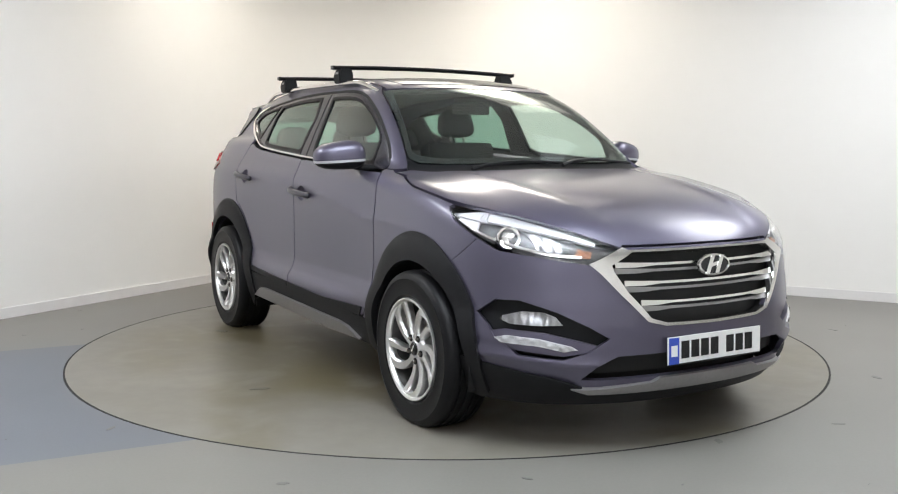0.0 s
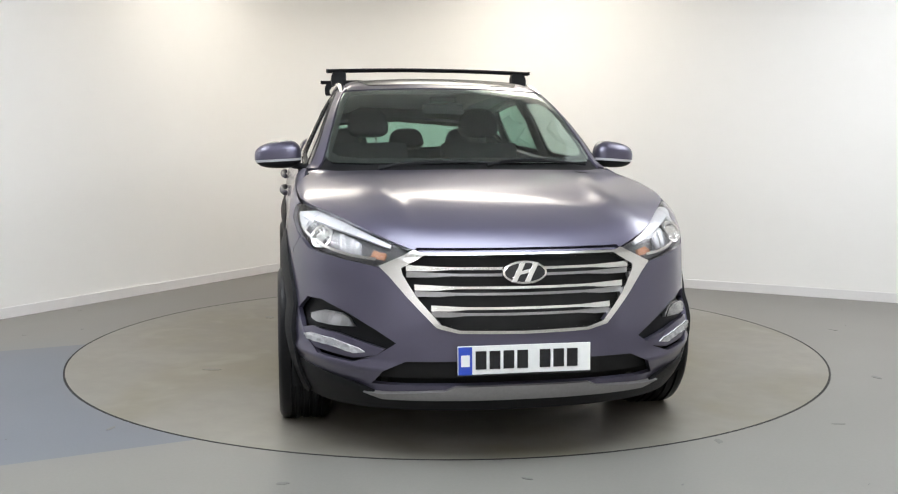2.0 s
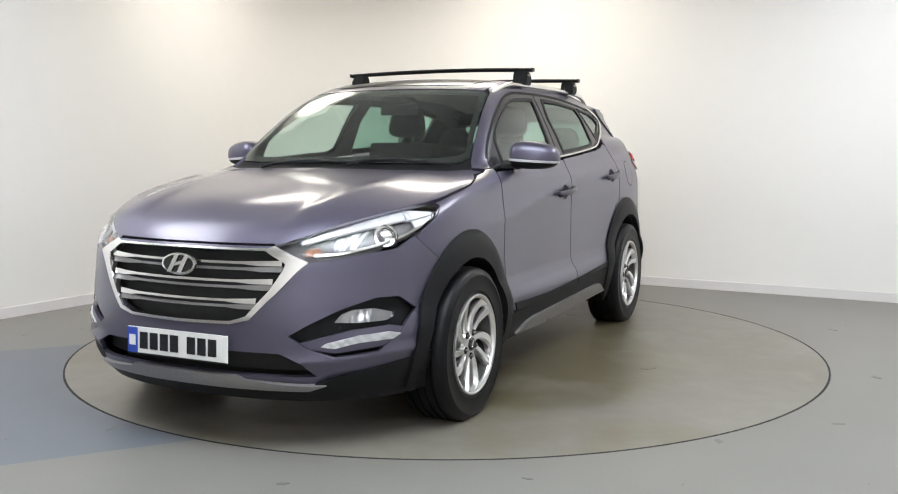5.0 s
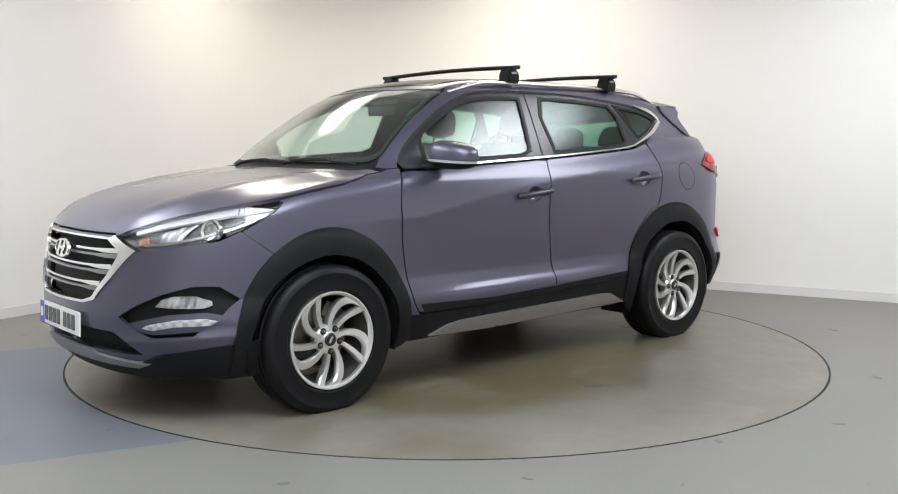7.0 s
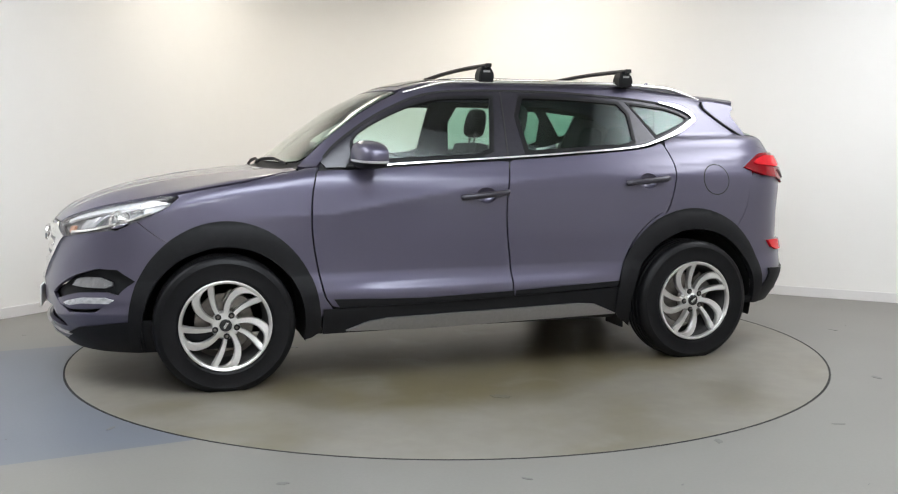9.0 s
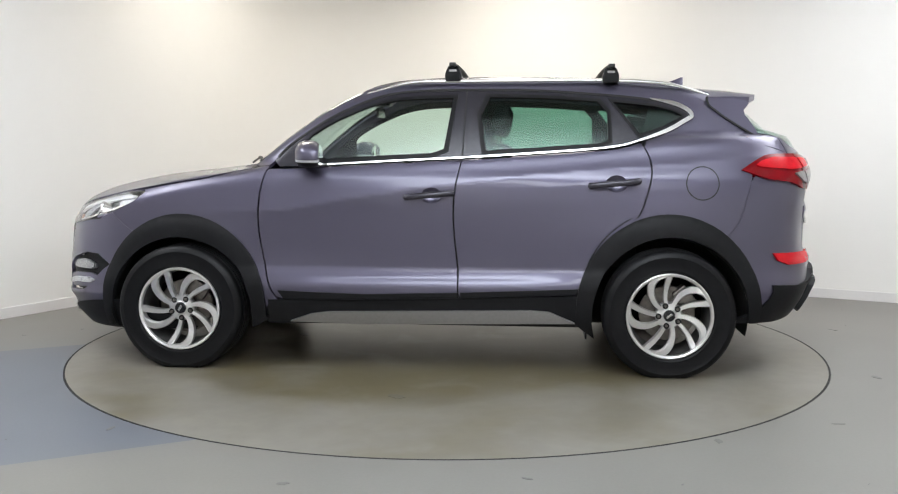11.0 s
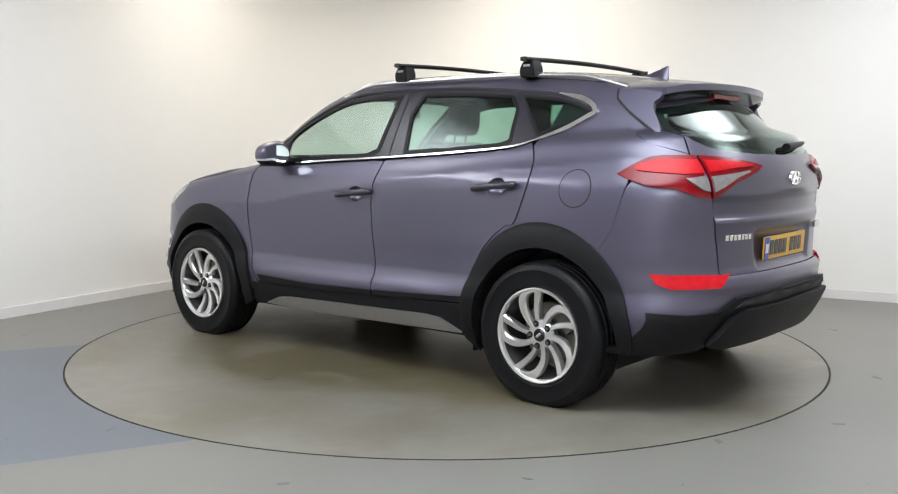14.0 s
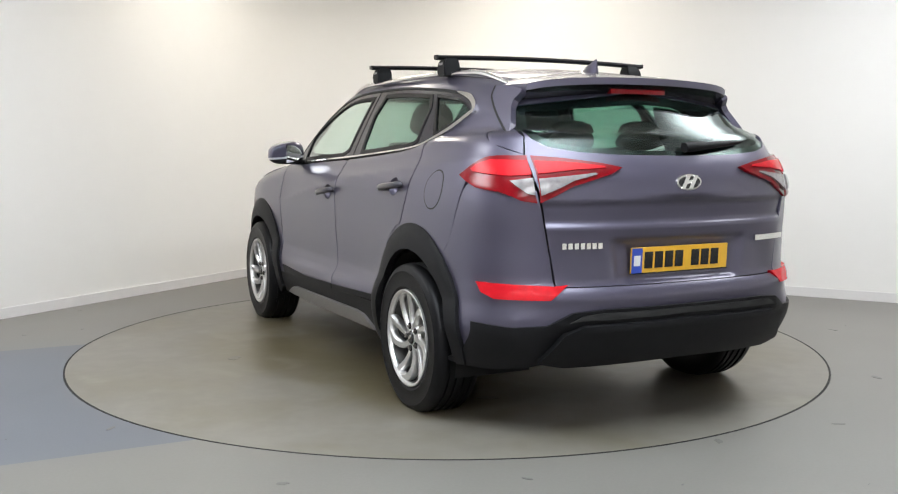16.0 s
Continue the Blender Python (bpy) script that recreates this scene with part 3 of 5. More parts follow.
DLO_TOP = curve([(-0.84, 1.13), (-0.755, 1.225), (-0.65, 1.305), (-0.54, 1.377), (-0.425, 1.437), (-0.27, 1.50), (-0.10, 1.533), (0.19, 1.543), (0.6, 1.539), (0.95, 1.516), (1.15, 1.498), (1.30, 1.474), (1.41, 1.435), (1.471, 1.39)], 5)
SPLIT_F = curve([(-1.60, 0.749), (-1.673, 0.800), (-1.745, 0.858)], 4)   # bumper to wing
SPLIT_R = curve([(1.628, 0.752), (1.690, 0.84), (1.728, 0.96), (1.750, 1.045)], 4)


def cut(line, gap):
    """Shift a line along x by half a shut gap."""
    q = np.array(line).copy()
    q[:, 0] += gap
    return q


def upto(line, x):
    return np.array([q for q in line if q[0] <= x])


def between(line, x0, x1):
    return np.array([q for q in line if x0 <= q[0] <= x1])


# ---------------------------------------------------------------- the car's panels
G = 0.0042   # half of a shut gap
HOOD_SIDE = [(-1.55, 0.992), (-1.40, 1.019), (-1.20, 1.051), (-1.03, 1.092), (-0.95, 1.105)]   # side view: hood to wing
HL_TOP = [(0.410, 0.833), (0.47, 0.856), (0.55, 0.889), (0.70, 0.950), (0.80, 0.984)]          # front view: hood edge above the lamp
HL_LOW = [(0.410, 0.825), (0.543, 0.768), (0.67, 0.790), (0.76, 0.808), (0.80, 0.816)]
GRILLE = [(0.0, 0.823), (0.390, 0.822), (0.50, 0.774), (0.47, 0.735), (0.40, 0.65), (0.315, 0.553), (0.25, 0.533), (0.0, 0.528)]
FOG = [(0.485, 0.482), (0.56, 0.53), (0.66, 0.585), (0.757, 0.625), (0.81, 0.622), (0.845, 0.565), (0.825, 0.47), (0.77, 0.41), (0.645, 0.398), (0.56, 0.43)]
INTAKE = [(0.0, 0.422), (0.45, 0.412), (0.53, 0.375), (0.575, 0.312), (0.27, 0.318), (0.0, 0.322)]


def both(q):
    q = np.array(q, float)
    m = q.copy()
    m[:, 0] *= -1
    return np.vstack([q, m[::-1][1:-1] if abs(q[0, 0]) < 1e-6 and abs(q[-1, 0]) < 1e-6 else m[::-1]])


def face_nose(q, n=4):
    return to_nose("face", resample(np.array(q), 0.03))


def build_front(car):
    lower_line = [(0.0, 0.255), (0.45, 0.255), (0.70, 0.258), (0.80, 0.27)]
    # bumper: from one wheel opening round to the other
    right = np.vstack([
        to_nose("face", resample(np.array([(0.0, 0.834), (0.39, 0.833)]), 0.03, False)),
        to_nose("face", resample(np.array(HL_LOW), 0.03, False)),
        to_nose("side", SPLIT_F[::-1], 1),
        to_nose("side", arc(-1.325, 0.335, 0.462, 0.515, 126.5, 190, 10), 1),
        to_nose("side", [(-1.80, 0.26)], 1),
        to_nose("face", resample(np.array(lower_line[::-1]), 0.05, False)),
    ])
    right[:, 1] = np.minimum(right[:, 1], 0.87)
    outline = np.vstack([right, mirror(right)[1:-1]])
    gr = to_nose("face", resample(both(GRILLE), 0.03))
    it = to_nose("face", resample(both(INTAKE), 0.03))
    fg = to_nose("face", resample(np.array(FOG), 0.03))
    holes = [gr, it, fg, mirror(fg)]

    def crease(p):
        ay = np.abs(p[:, 1])
        return 0.012 * np.exp(-((p[:, 2] - 0.375 - 0.10 * np.clip(ay - 0.55, 0, 1)) / 0.022) ** 2) * np.clip((ay - 0.42) / 0.1, 0, 1) - 0.010 * np.exp(-((p[:, 2] - 0.30) / 0.03) ** 2) * np.clip((ay - 0.5) / 0.1, 0, 1)
    panel("front_bumper", "nose", outline, PAINT, car, "body-coloured front bumper", holes=holes, step=0.022, relief=crease, thick=0.02)
    # black lower lip and silver skid trim
    lip = both([(0, 0.268), (0.45, 0.268), (0.55, 0.278), (0.66, 0.318), (0.83, 0.362), (0.872, 0.372), (0.878, 0.215), (0.78, 0.200), (0.4, 0.202), (0, 0.205)])
    panel("front_lip", "nose", to_nose("face", resample(lip, 0.04)), CLAD, car, "black plastic lower lip", step=0.03, lift=0.006, thick=0.02)
    skid = both([(0, 0.320), (0.262, 0.318), (0.30, 0.300), (0.54, 0.282), (0.60, 0.282), (0.53, 0.258), (0.28, 0.262), (0, 0.264)])
    panel("skid_trim", "nose", to_nose("face", resample(skid, 0.03)), GREYTRIM, car, "silver grey skid plate trim", step=0.025, lift=0.014, thick=0.02)
    # dark recess sheets behind the openings
    for q, nm, d in ((both(GRILLE), "grille_backing", 0.05), (both(INTAKE), "intake_mesh", 0.055)):
        panel(nm, "nose", to_nose("face", resample(q * [1.04, 1.0], 0.04)), DARK, car, step=0.05, lift=-d, thick=0.01)
    for sgn in (1, -1):
        fr = np.array(FOG) * [1, 1]
        if sgn < 0:
            fr = mirror(fr)
        o = to_nose("face", resample(fr, 0.03))
        c = o.mean(0)
        panel("fog_lamp_bezel", "nose", c + (o - c) * 1.02, CLAD, car, "black recessed fog lamp surround", step=0.03, lift=-0.030, thick=0.02)
        lamp = np.array([(0.645, 0.535), (0.665, 0.566), (0.70, 0.580), (0.76, 0.580), (0.80, 0.562), (0.805, 0.545), (0.79, 0.532), (0.72, 0.530)])
        drl = np.array([(0.60, 0.440), (0.62, 0.453), (0.72, 0.480), (0.80, 0.486), (0.826, 0.474), (0.812, 0.456), (0.72, 0.451), (0.645, 0.432)])
        blade = np.array([(0.53, 0.455), (0.60, 0.475), (0.70, 0.503), (0.80, 0.512), (0.85, 0.490), (0.835, 0.435), (0.75, 0.425), (0.645, 0.412), (0.56, 0.430)])
        if sgn < 0:
            lamp, drl, blade = mirror(lamp), mirror(drl), mirror(blade)
        f2 = lambda q: to_nose("face", resample(q, 0.02))
        fogl = panel("fog_lamp", "nose", f2(lamp), REFLECTOR, car, "clear fog lamp with chrome reflector", step=0.012, lift=-0.012, thick=0.015,
                     relief=lambda p: 0.0025 * np.sin(p[:, 1] * 300) - 0.015 * np.exp(-((np.abs(p[:, 1]) - 0.72) ** 2 + (p[:, 2] - 0.575) ** 2) / 0.0009))
        panel("lens", "nose", f2(lamp), LENS, fogl, step=0.02, lift=-0.002, thick=0.004)
        panel("bumper_blade", "nose", f2(blade), PAINT, car, "body-coloured blade under the fog lamp", step=0.02, lift=-0.004, thick=0.02)
        dl = panel("daytime_lamp", "nose", f2(drl), WHITEREF, car, "slim white daytime running light", step=0.008, lift=0.002, thick=0.012,
                   relief=lambda p: 0.003 * np.sin(p[:, 1] * 190) * np.cos(p[:, 2] * 160))
        panel("lens", "nose", f2(drl), LENS, dl, step=0.02, lift=0.007, thick=0.003)
    # grille: chrome frame, bars, emblem
    inner = np.array(both([(0.0, 0.815), (0.375, 0.813), (0.460, 0.766), (0.455, 0.742), (0.407, 0.66), (0.320, 0.558), (0.25, 0.537), (0.0, 0.533)]))
    grille = new("grille")
    grille.parent = car
    grille["label"] = "six-sided chrome grille with four cross bars"
    o3 = both([(0.0, 0.822), (0.385, 0.822), (0.41, 0.832), (0.543, 0.772), (0.505, 0.735), (0.435, 0.65), (0.335, 0.545), (0.255, 0.525), (0.0, 0.521)])
    panel("grille_frame", "nose", to_nose("face", resample(o3, 0.025)), CHROME, grille, holes=[to_nose("face", resample(inner, 0.025))], step=0.02, lift=0.008, thick=0.035)
    for z, w in ((0.757, 0.445), (0.685, 0.415), (0.608, 0.355)):
        for dz, mat, nm in ((0.010, CHROME, "bar_chrome"), (-0.013, GREYTRIM, "bar_lower")):
            q = both([(0.0, z + dz + 0.005), (w * 0.62, z + dz + 0.006), (w, z + dz + 0.012), (w, z + dz - 0.010), (w * 0.8, z + dz - 0.010), (w * 0.62, z + dz - 0.004), (0.0, z + dz - 0.005)])
            panel(nm, "nose", to_nose("face", resample(q, 0.012)), mat, grille, step=0.012, lift=-0.004 if mat is CHROME else -0.010, thick=0.02)
    # oval emblem with a slanted double bar
    em = new("emblem")
    em.parent = car
    em["label"] = "oval chrome emblem"
    p0 = hit("face", [(0, 0.753)])[0]
    em.matrix_basis = pose(p0[0] - 0.014, 0, 0.753, 0, 8, 0)
    emblem_parts(em, 0.088, 0.046)
    # plate
    plate = new("number_plate")
    plate.parent = car
    plate["label"] = "white number plate with dark bars and a blue band"
    plate.matrix_basis = pose(-2.252, 0.003, 0.424, 0, 2, 0)
    plate_parts(plate, PLATEW, -1)


def emblem_parts(em, w, h):
    bm = bmesh.new()
    n = 40
    ring = []
    for k in range(n):
        a = 2 * math.pi * k / n
        ring.append([bm.verts.new((dx, math.cos(a) * (w + dr), math.sin(a) * (h + dr))) for dr, dx in ((0, 0.004), (-0.002, -0.006), (-0.010, -0.008), (-0.013, 0.004))])
    for k in range(n):
        a, b = ring[k], ring[(k + 1) % n]
        for j in range(4):
            bm.faces.new((a[j], b[j], b[(j + 1) % 4], a[(j + 1) % 4]))
    bmesh.ops.recalc_face_normals(bm, faces=bm.faces)
    part("ring", bm, CHROME, em, smooth=40)
    back = lathe([(0.0, -0.002), (1.0, -0.002), (1.0, 0.004), (0.0, 0.004)], 36)
    bmesh.ops.transform(back, matrix=pose(0, 0, 0, 0, 0, 90) @ Matrix.Diagonal((w - 0.008, 1, h - 0.008, 1)), verts=back.verts)
    part("backing", back, BLACK, em)
    for s in (-1, 1):
        bar = boxed(-0.010, 0.004, -0.011 + s * 0.026 * w / 0.088, 0.011 + s * 0.026 * w / 0.088, -h * 0.80, h * 0.80, 0.002)
        bmesh.ops.transform(bar, matrix=Matrix(((1, 0, 0, 0), (0, 1, -0.50 * EM_SIGN[0], 0), (0, 0, 1, 0), (0, 0, 0, 1))), verts=bar.verts)
        part("stroke", bar, CHROME, em)
    bar = boxed(-0.008, 0.004, -0.036 * w / 0.088, 0.036 * w / 0.088, -0.006, 0.008, 0.002, pose(0, 0, 0, -14 * EM_SIGN[0], 0, 0))
    part("stroke", bar, CHROME, em)


EM_SIGN = [1]


def plate_parts(plate, mat, way):
    part("plate_base", boxed(-0.004, 0.004, -0.26, 0.26, -0.0555, 0.0555, 0.002), mat, plate)
    s = way  # reading direction along y
    f = (-0.0065, -0.0042) if way < 0 else (0.0042, 0.0065)
    y = lambda a, b: sorted((a * s, b * s))
    part("border", boxed(f[0] + (0.001 if way < 0 else 0), f[1] - (0 if way < 0 else 0.001), -0.262, 0.262, -0.0575, -0.0525), BLACK, plate)
    part("band", boxed(*f, *y(-0.258, -0.205), -0.053, 0.053), PLATEBLUE, plate)
    part("band_mark", boxed(f[0] - (0.001 if way < 0 else 0), f[1] + (0 if way < 0 else 0.001), *y(-0.248, -0.215), -0.022, 0.022), PLATEW, plate)
    x = -0.192
    for k in range(7):
        if k == 4:
            x += 0.034
        a, b = y(x, x + 0.042)
        part("bar", boxed(*f, a, b, -0.034, 0.036, 0.0), BLACK, plate)
        x += 0.054


def build_hood(car):
    p = hit("face", resample(np.array([(0.0, 0.843), (0.40, 0.843)]), 0.03, False))
    front = p[:, :2]
    lampedge = hit("face", resample(np.array(HL_TOP), 0.02, False))[:, :2]
    side = hit("side", resample(np.array(HOOD_SIDE), 0.03, False), 1)[:, :2]
    cowl = curve([(-0.965, 0.725), (-1.04, 0.6), (-1.11, 0.3), (-1.135, 0.0)], 5)
    right = np.vstack([front, lampedge, side[1:], cowl])
    right[:, 1] = np.maximum(right[:, 1], 0)
    m = right.copy()
    m[:, 1] *= -1
    outline = np.vstack([right, m[::-1][1:-1]])

    def ridge(q):
        ay = np.abs(q[:, 1])
        line = 0.36 + 0.17 * np.clip((q[:, 0] + 2.2) / 1.2, 0, 1)
        return 0.006 / (1 + np.exp(-(ay - line) / 0.012)) * np.clip((-1.0 - q[:, 0]) / 0.2, 0, 1) * np.clip((q[:, 0] + 2.2) / 0.3, 0, 1)
    panel("hood", "top", outline, PAINT, car, "pressed metal hood", step=0.028, thick=0.02, relief=ridge)
    # black scuttle between hood and windscreen
    sc = np.vstack([curve([(-1.13, 0.0), (-1.105, 0.3), (-1.035, 0.6), (-0.96, 0.725)], 5), curve([(-0.87, 0.735), (-0.93, 0.6), (-1.0, 0.3), (-1.02, 0.0)], 5)])
    m = sc.copy()
    m[:, 1] *= -1
    for nm, q in (("scuttle", sc), ("scuttle", m)):
        panel(nm, "top", q, CLAD, car, "black plastic scuttle panel", step=0.04, lift=-0.012, thick=0.02)


def build_headlamps(car):
    for sgn in (1, -1):
        up = to_nose("face", resample(np.array(HL_TOP), 0.02, False))
        tip = to_nose("side", curve([(-1.709, 0.978), (-1.543, 0.978), (-1.602, 0.930), (-1.739, 0.864), (-1.847, 0.834)], 4), 1)
        low = to_nose("face", resample(np.array(HL_LOW[1:-1][::-1]), 0.02, False))
        o = np.vstack([up, tip, low])
        if sgn < 0:
            o = mirror(o)
        c = o.mean(0)
        lamp = new("headlamp")
        lamp.parent = car
        lamp["label"] = "clear swept-back headlamp with projector lens and amber indicator"
        panel("lamp_housing", "nose", c + (o - c) * 0.985, HOUSING, lamp, "dark inner housing", step=0.03, lift=-0.040, thick=0.02)
        panel("lamp_cover", "nose", c + (o - c) * 0.985, LENS, lamp, "clear outer cover", step=0.025, lift=0.001, thick=0.003).visible_shadow = False
        # pale light guide along the upper edge
        line = np.vstack([to_nose("face", [(0.50, 0.852), (0.60, 0.893), (0.70, 0.932), (0.78, 0.958)]), to_nose("side", [(-1.72, 0.955), (-1.60, 0.955)])])
        line = curve(line, 3)
        guide = band(line, np.interp(np.linspace(0, 1, len(line)), [0, 0.55, 0.8, 1.0], [0.014, 0.034, 0.050, 0.012]))
        low2 = band(curve(np.vstack([to_nose("face", [(0.56, 0.800), (0.66, 0.812), (0.75, 0.838)]), to_nose("side", [(-1.78, 0.872), (-1.68, 0.905)])]), 3), 0.012)
        amb = to_nose("face", resample(np.array([(0.530, 0.795), (0.520, 0.825), (0.565, 0.838), (0.590, 0.805)]), 0.02))
        refl = to_nose("face", resample(np.array([(0.622, 0.815), (0.615, 0.868), (0.665, 0.895), (0.70, 0.905), (0.70, 0.825)]), 0.02))
        for nm, q, mt, lf in (("light_guide", guide, WHITEREF, -0.016), ("light_strip", low2, CHROME, -0.02), ("side_reflector", to_nose("side", [(-1.70, 0.958), (-1.585, 0.962), (-1.625, 0.928), (-1.715, 0.888)]), WHITEREF, -0.024), ("indicator", amb, AMBER, -0.025), ("reflector", refl, REFLECTOR, -0.03)):
            q = mirror(q) if sgn < 0 else q
            panel(nm, "nose", q, mt, lamp, step=0.015, lift=lf, thick=0.012,
                  relief=(lambda p: 0.004 * np.sin(p[:, 1] * 170)) if nm in ("reflector", "indicator") else None)
        pc = hit("face", [(0.765 * sgn, 0.878)])[0]
        nn = normals(pc[None])[0]
        d = Vector(nn).lerp(Vector((-1, 0, 0)), 0.45).normalized()
        proj = part("projector", lathe([(0.0, 0.0), (0.034, 0.0), (0.036, 0.022), (0.046, 0.026), (0.050, 0.018), (0.052, -0.03), (0.0, -0.03)], 28), CHROME, lamp, "round chrome projector bezel", smooth=30)
        proj.matrix_basis = Matrix.Translation(Vector(pc) - Vector(nn) * 0.038) @ d.to_track_quat("Y", "Z").to_matrix().to_4x4()
        ball = part("projector_lens", lathe([(0.0, 0.026), (0.014, 0.023), (0.026, 0.014), (0.033, 0.003)], 24), LENS, proj, smooth=60)


shoulder = smooth_interp([-1.6, -0.85, -0.36, 0.25, 0.89, 1.33, 1.68, 2.2], [0.86, 0.877, 0.952, 1.035, 1.100, 1.130, 1.165, 1.18])


def press(p):
    """Shoulder crease and the pressed lower part of the doors."""
    x, z = p[:, 0], p[:, 2]
    d = z - shoulder(x)
    up = 0.011 * np.exp(-np.sqrt(d * d + 0.006 ** 2) / np.where(d > 0, 0.045, 0.10)) * np.clip((x + 1.5) / 0.5, 0, 1) * np.clip((2.0 - x) / 0.3, 0, 1)
    # second crease running forward from the tail lamp and fading on the rear door
    d2 = z - (1.118 - 0.10 * np.clip(1.75 - x, 0, 2) ** 1.2)
    up = up + 0.006 * np.exp(-np.sqrt(d2 * d2 + 0.010 ** 2) / 0.05) * np.clip((x - 0.55) / 0.5, 0, 1) * np.clip((1.9 - x) / 0.2, 0, 1)
    zl = 0.505 + 0.012 * x
    lw = 0.011 * np.tanh((zl - z) / 0.022) * np.exp(-np.clip(z - zl, 0, 1) / 0.10) * np.exp(-((x - 0.05) / 0.72) ** 6)
    return up + lw


def build_sides(car):
    for sgn in (1, -1):
        kw = dict(sign=sgn)
        hl_edge = np.array([(-1.735, 0.858), (-1.600, 0.925), (-1.538, 0.976), (-1.548, 0.986)])
        archf = np.array([q for q in ARCH_F])
        wing = np.vstack([cut(SPLIT_F[:-1], 0.004), hl_edge, np.array(HOOD_SIDE[1:]) - [0, 0.004], [(-0.90, 1.115), (-0.85, 1.118)],
                          cut(DOOR_F[::-1], -G), [(-0.84, 0.36)], archf[::-1]])
        panel("front_wing", "side", wing, PAINT, car, "body-coloured front wing", step=0.02, relief=press, thick=0.02, **kw)
        belt_f = between(BELT, -0.83, 0.215) - [0, 0.012]
        belt_r = between(BELT, 0.228, 1.185) - [0, 0.012]
        low_f = [(0.21, 0.412), (-0.3, 0.398), (-0.74, 0.392)]
        low_r = [(0.84, 0.438), (0.5, 0.425), (0.222, 0.413)]
        df = np.vstack([cut(DOOR_F[1:-2], G), belt_f, cut(DOOR_B[::-1][1:], -G), low_f])
        dr = np.vstack([cut(DOOR_B[1:-1], G), belt_r, cut(DOOR_R[::-1][1:], -G), low_r])
        for nm, q, hx, hz in (("front_door", df, 0.05, 0.967), ("rear_door", dr, 1.036, 1.033)):
            door = panel(nm, "side", q, PAINT, car, "body-coloured door", holes=[arc(hx + 0.012, hz - 0.004, 0.057, 0.042, 0, 350, 28)], step=0.018, relief=press, thick=0.03, **kw)
            build_handle(door, hx, hz, sgn)
        # rear quarter with the rear pillar
        gate_edge = hit("back", [(sgn * 0.668, 1.19), (sgn * 0.676, 1.198), (sgn * 0.654, 1.27), (sgn * 0.634, 1.33), (sgn * 0.609, 1.41), (sgn * 0.598, 1.43)])
        quarter = np.vstack([cut(DOOR_R[5:-1], G), between(BELT, 1.195, 1.468) - [0, 0.012], [(1.485, 1.39)],
                             [(1.51, 1.385), (1.62, 1.34), (1.80, 1.245), (gate_edge[1][0], 1.196), (gate_edge[0][0], 1.165), (1.84, 1.160), (1.77, 1.118), (1.757, 1.09), (1.752, 1.058)],
                             cut(SPLIT_R[::-1], -0.002)[1:], [q for q in ARCH_R[::-1] if 1.16 < q[0] < 1.63]])
        panel("rear_quarter", "side", quarter, PAINT, car, "body-coloured rear quarter panel", step=0.02, relief=press, thick=0.02, **kw)
        # round fuel flap on the car's left
        if sgn < 0:
            flap = panel("fuel_flap", "side", arc(1.496, 1.033, 0.081, 0.081, 0, 354, 40), PAINT, car, "round fuel filler flap", step=0.03, relief=press, lift=0.0012, thick=0.012, **kw)
            panel("fuel_flap_gap", "side", arc(1.496, 1.033, 0.0870, 0.0870, 0, 354, 40), DARK, flap, step=0.03, relief=press, lift=0.0006, thick=0.01, **kw)
        # roof frame round the side windows
        r_top = to_roll("top", [(x, 0.545 - 0.05 * max(0, x - 0.9) ** 2) for x in np.arange(1.72, -0.36, -0.06)])
        pillar = hit("top", [(x, yy) for x, yy in curve([(-0.37, 0.575), (-0.5, 0.604), (-0.7, 0.650), (-0.88, 0.698), (-0.94, 0.728)], 5)])
        pillar = np.stack([pillar[:, 0], np.arctan2(pillar[:, 2] - ROLL_Z, np.abs(pillar[:, 1]))], 1)
        base = to_roll("side", [(-0.90, 1.118), (-0.85, 1.122)])
        dlo = to_roll("side", np.vstack([DLO_TOP]))
        rear = to_roll("side", [(1.485, 1.390), (1.51, 1.382), (1.62, 1.337), (1.80, 1.243)])
        rear_edge = np.stack([gate_edge[1:, 0], np.arctan2(gate_edge[1:, 2] - ROLL_Z, np.abs(gate_edge[1:, 1]))], 1)
        fr = np.vstack([pillar[::-1][:1], base, dlo, rear, rear_edge, r_top, pillar])
        panel("roof_side", "roll", fr, PAINT, car, "body-coloured roof side and pillars", step=0.028, thick=0.02, **kw)
        build_glass(car, sgn)
        build_cladding(car, sgn)


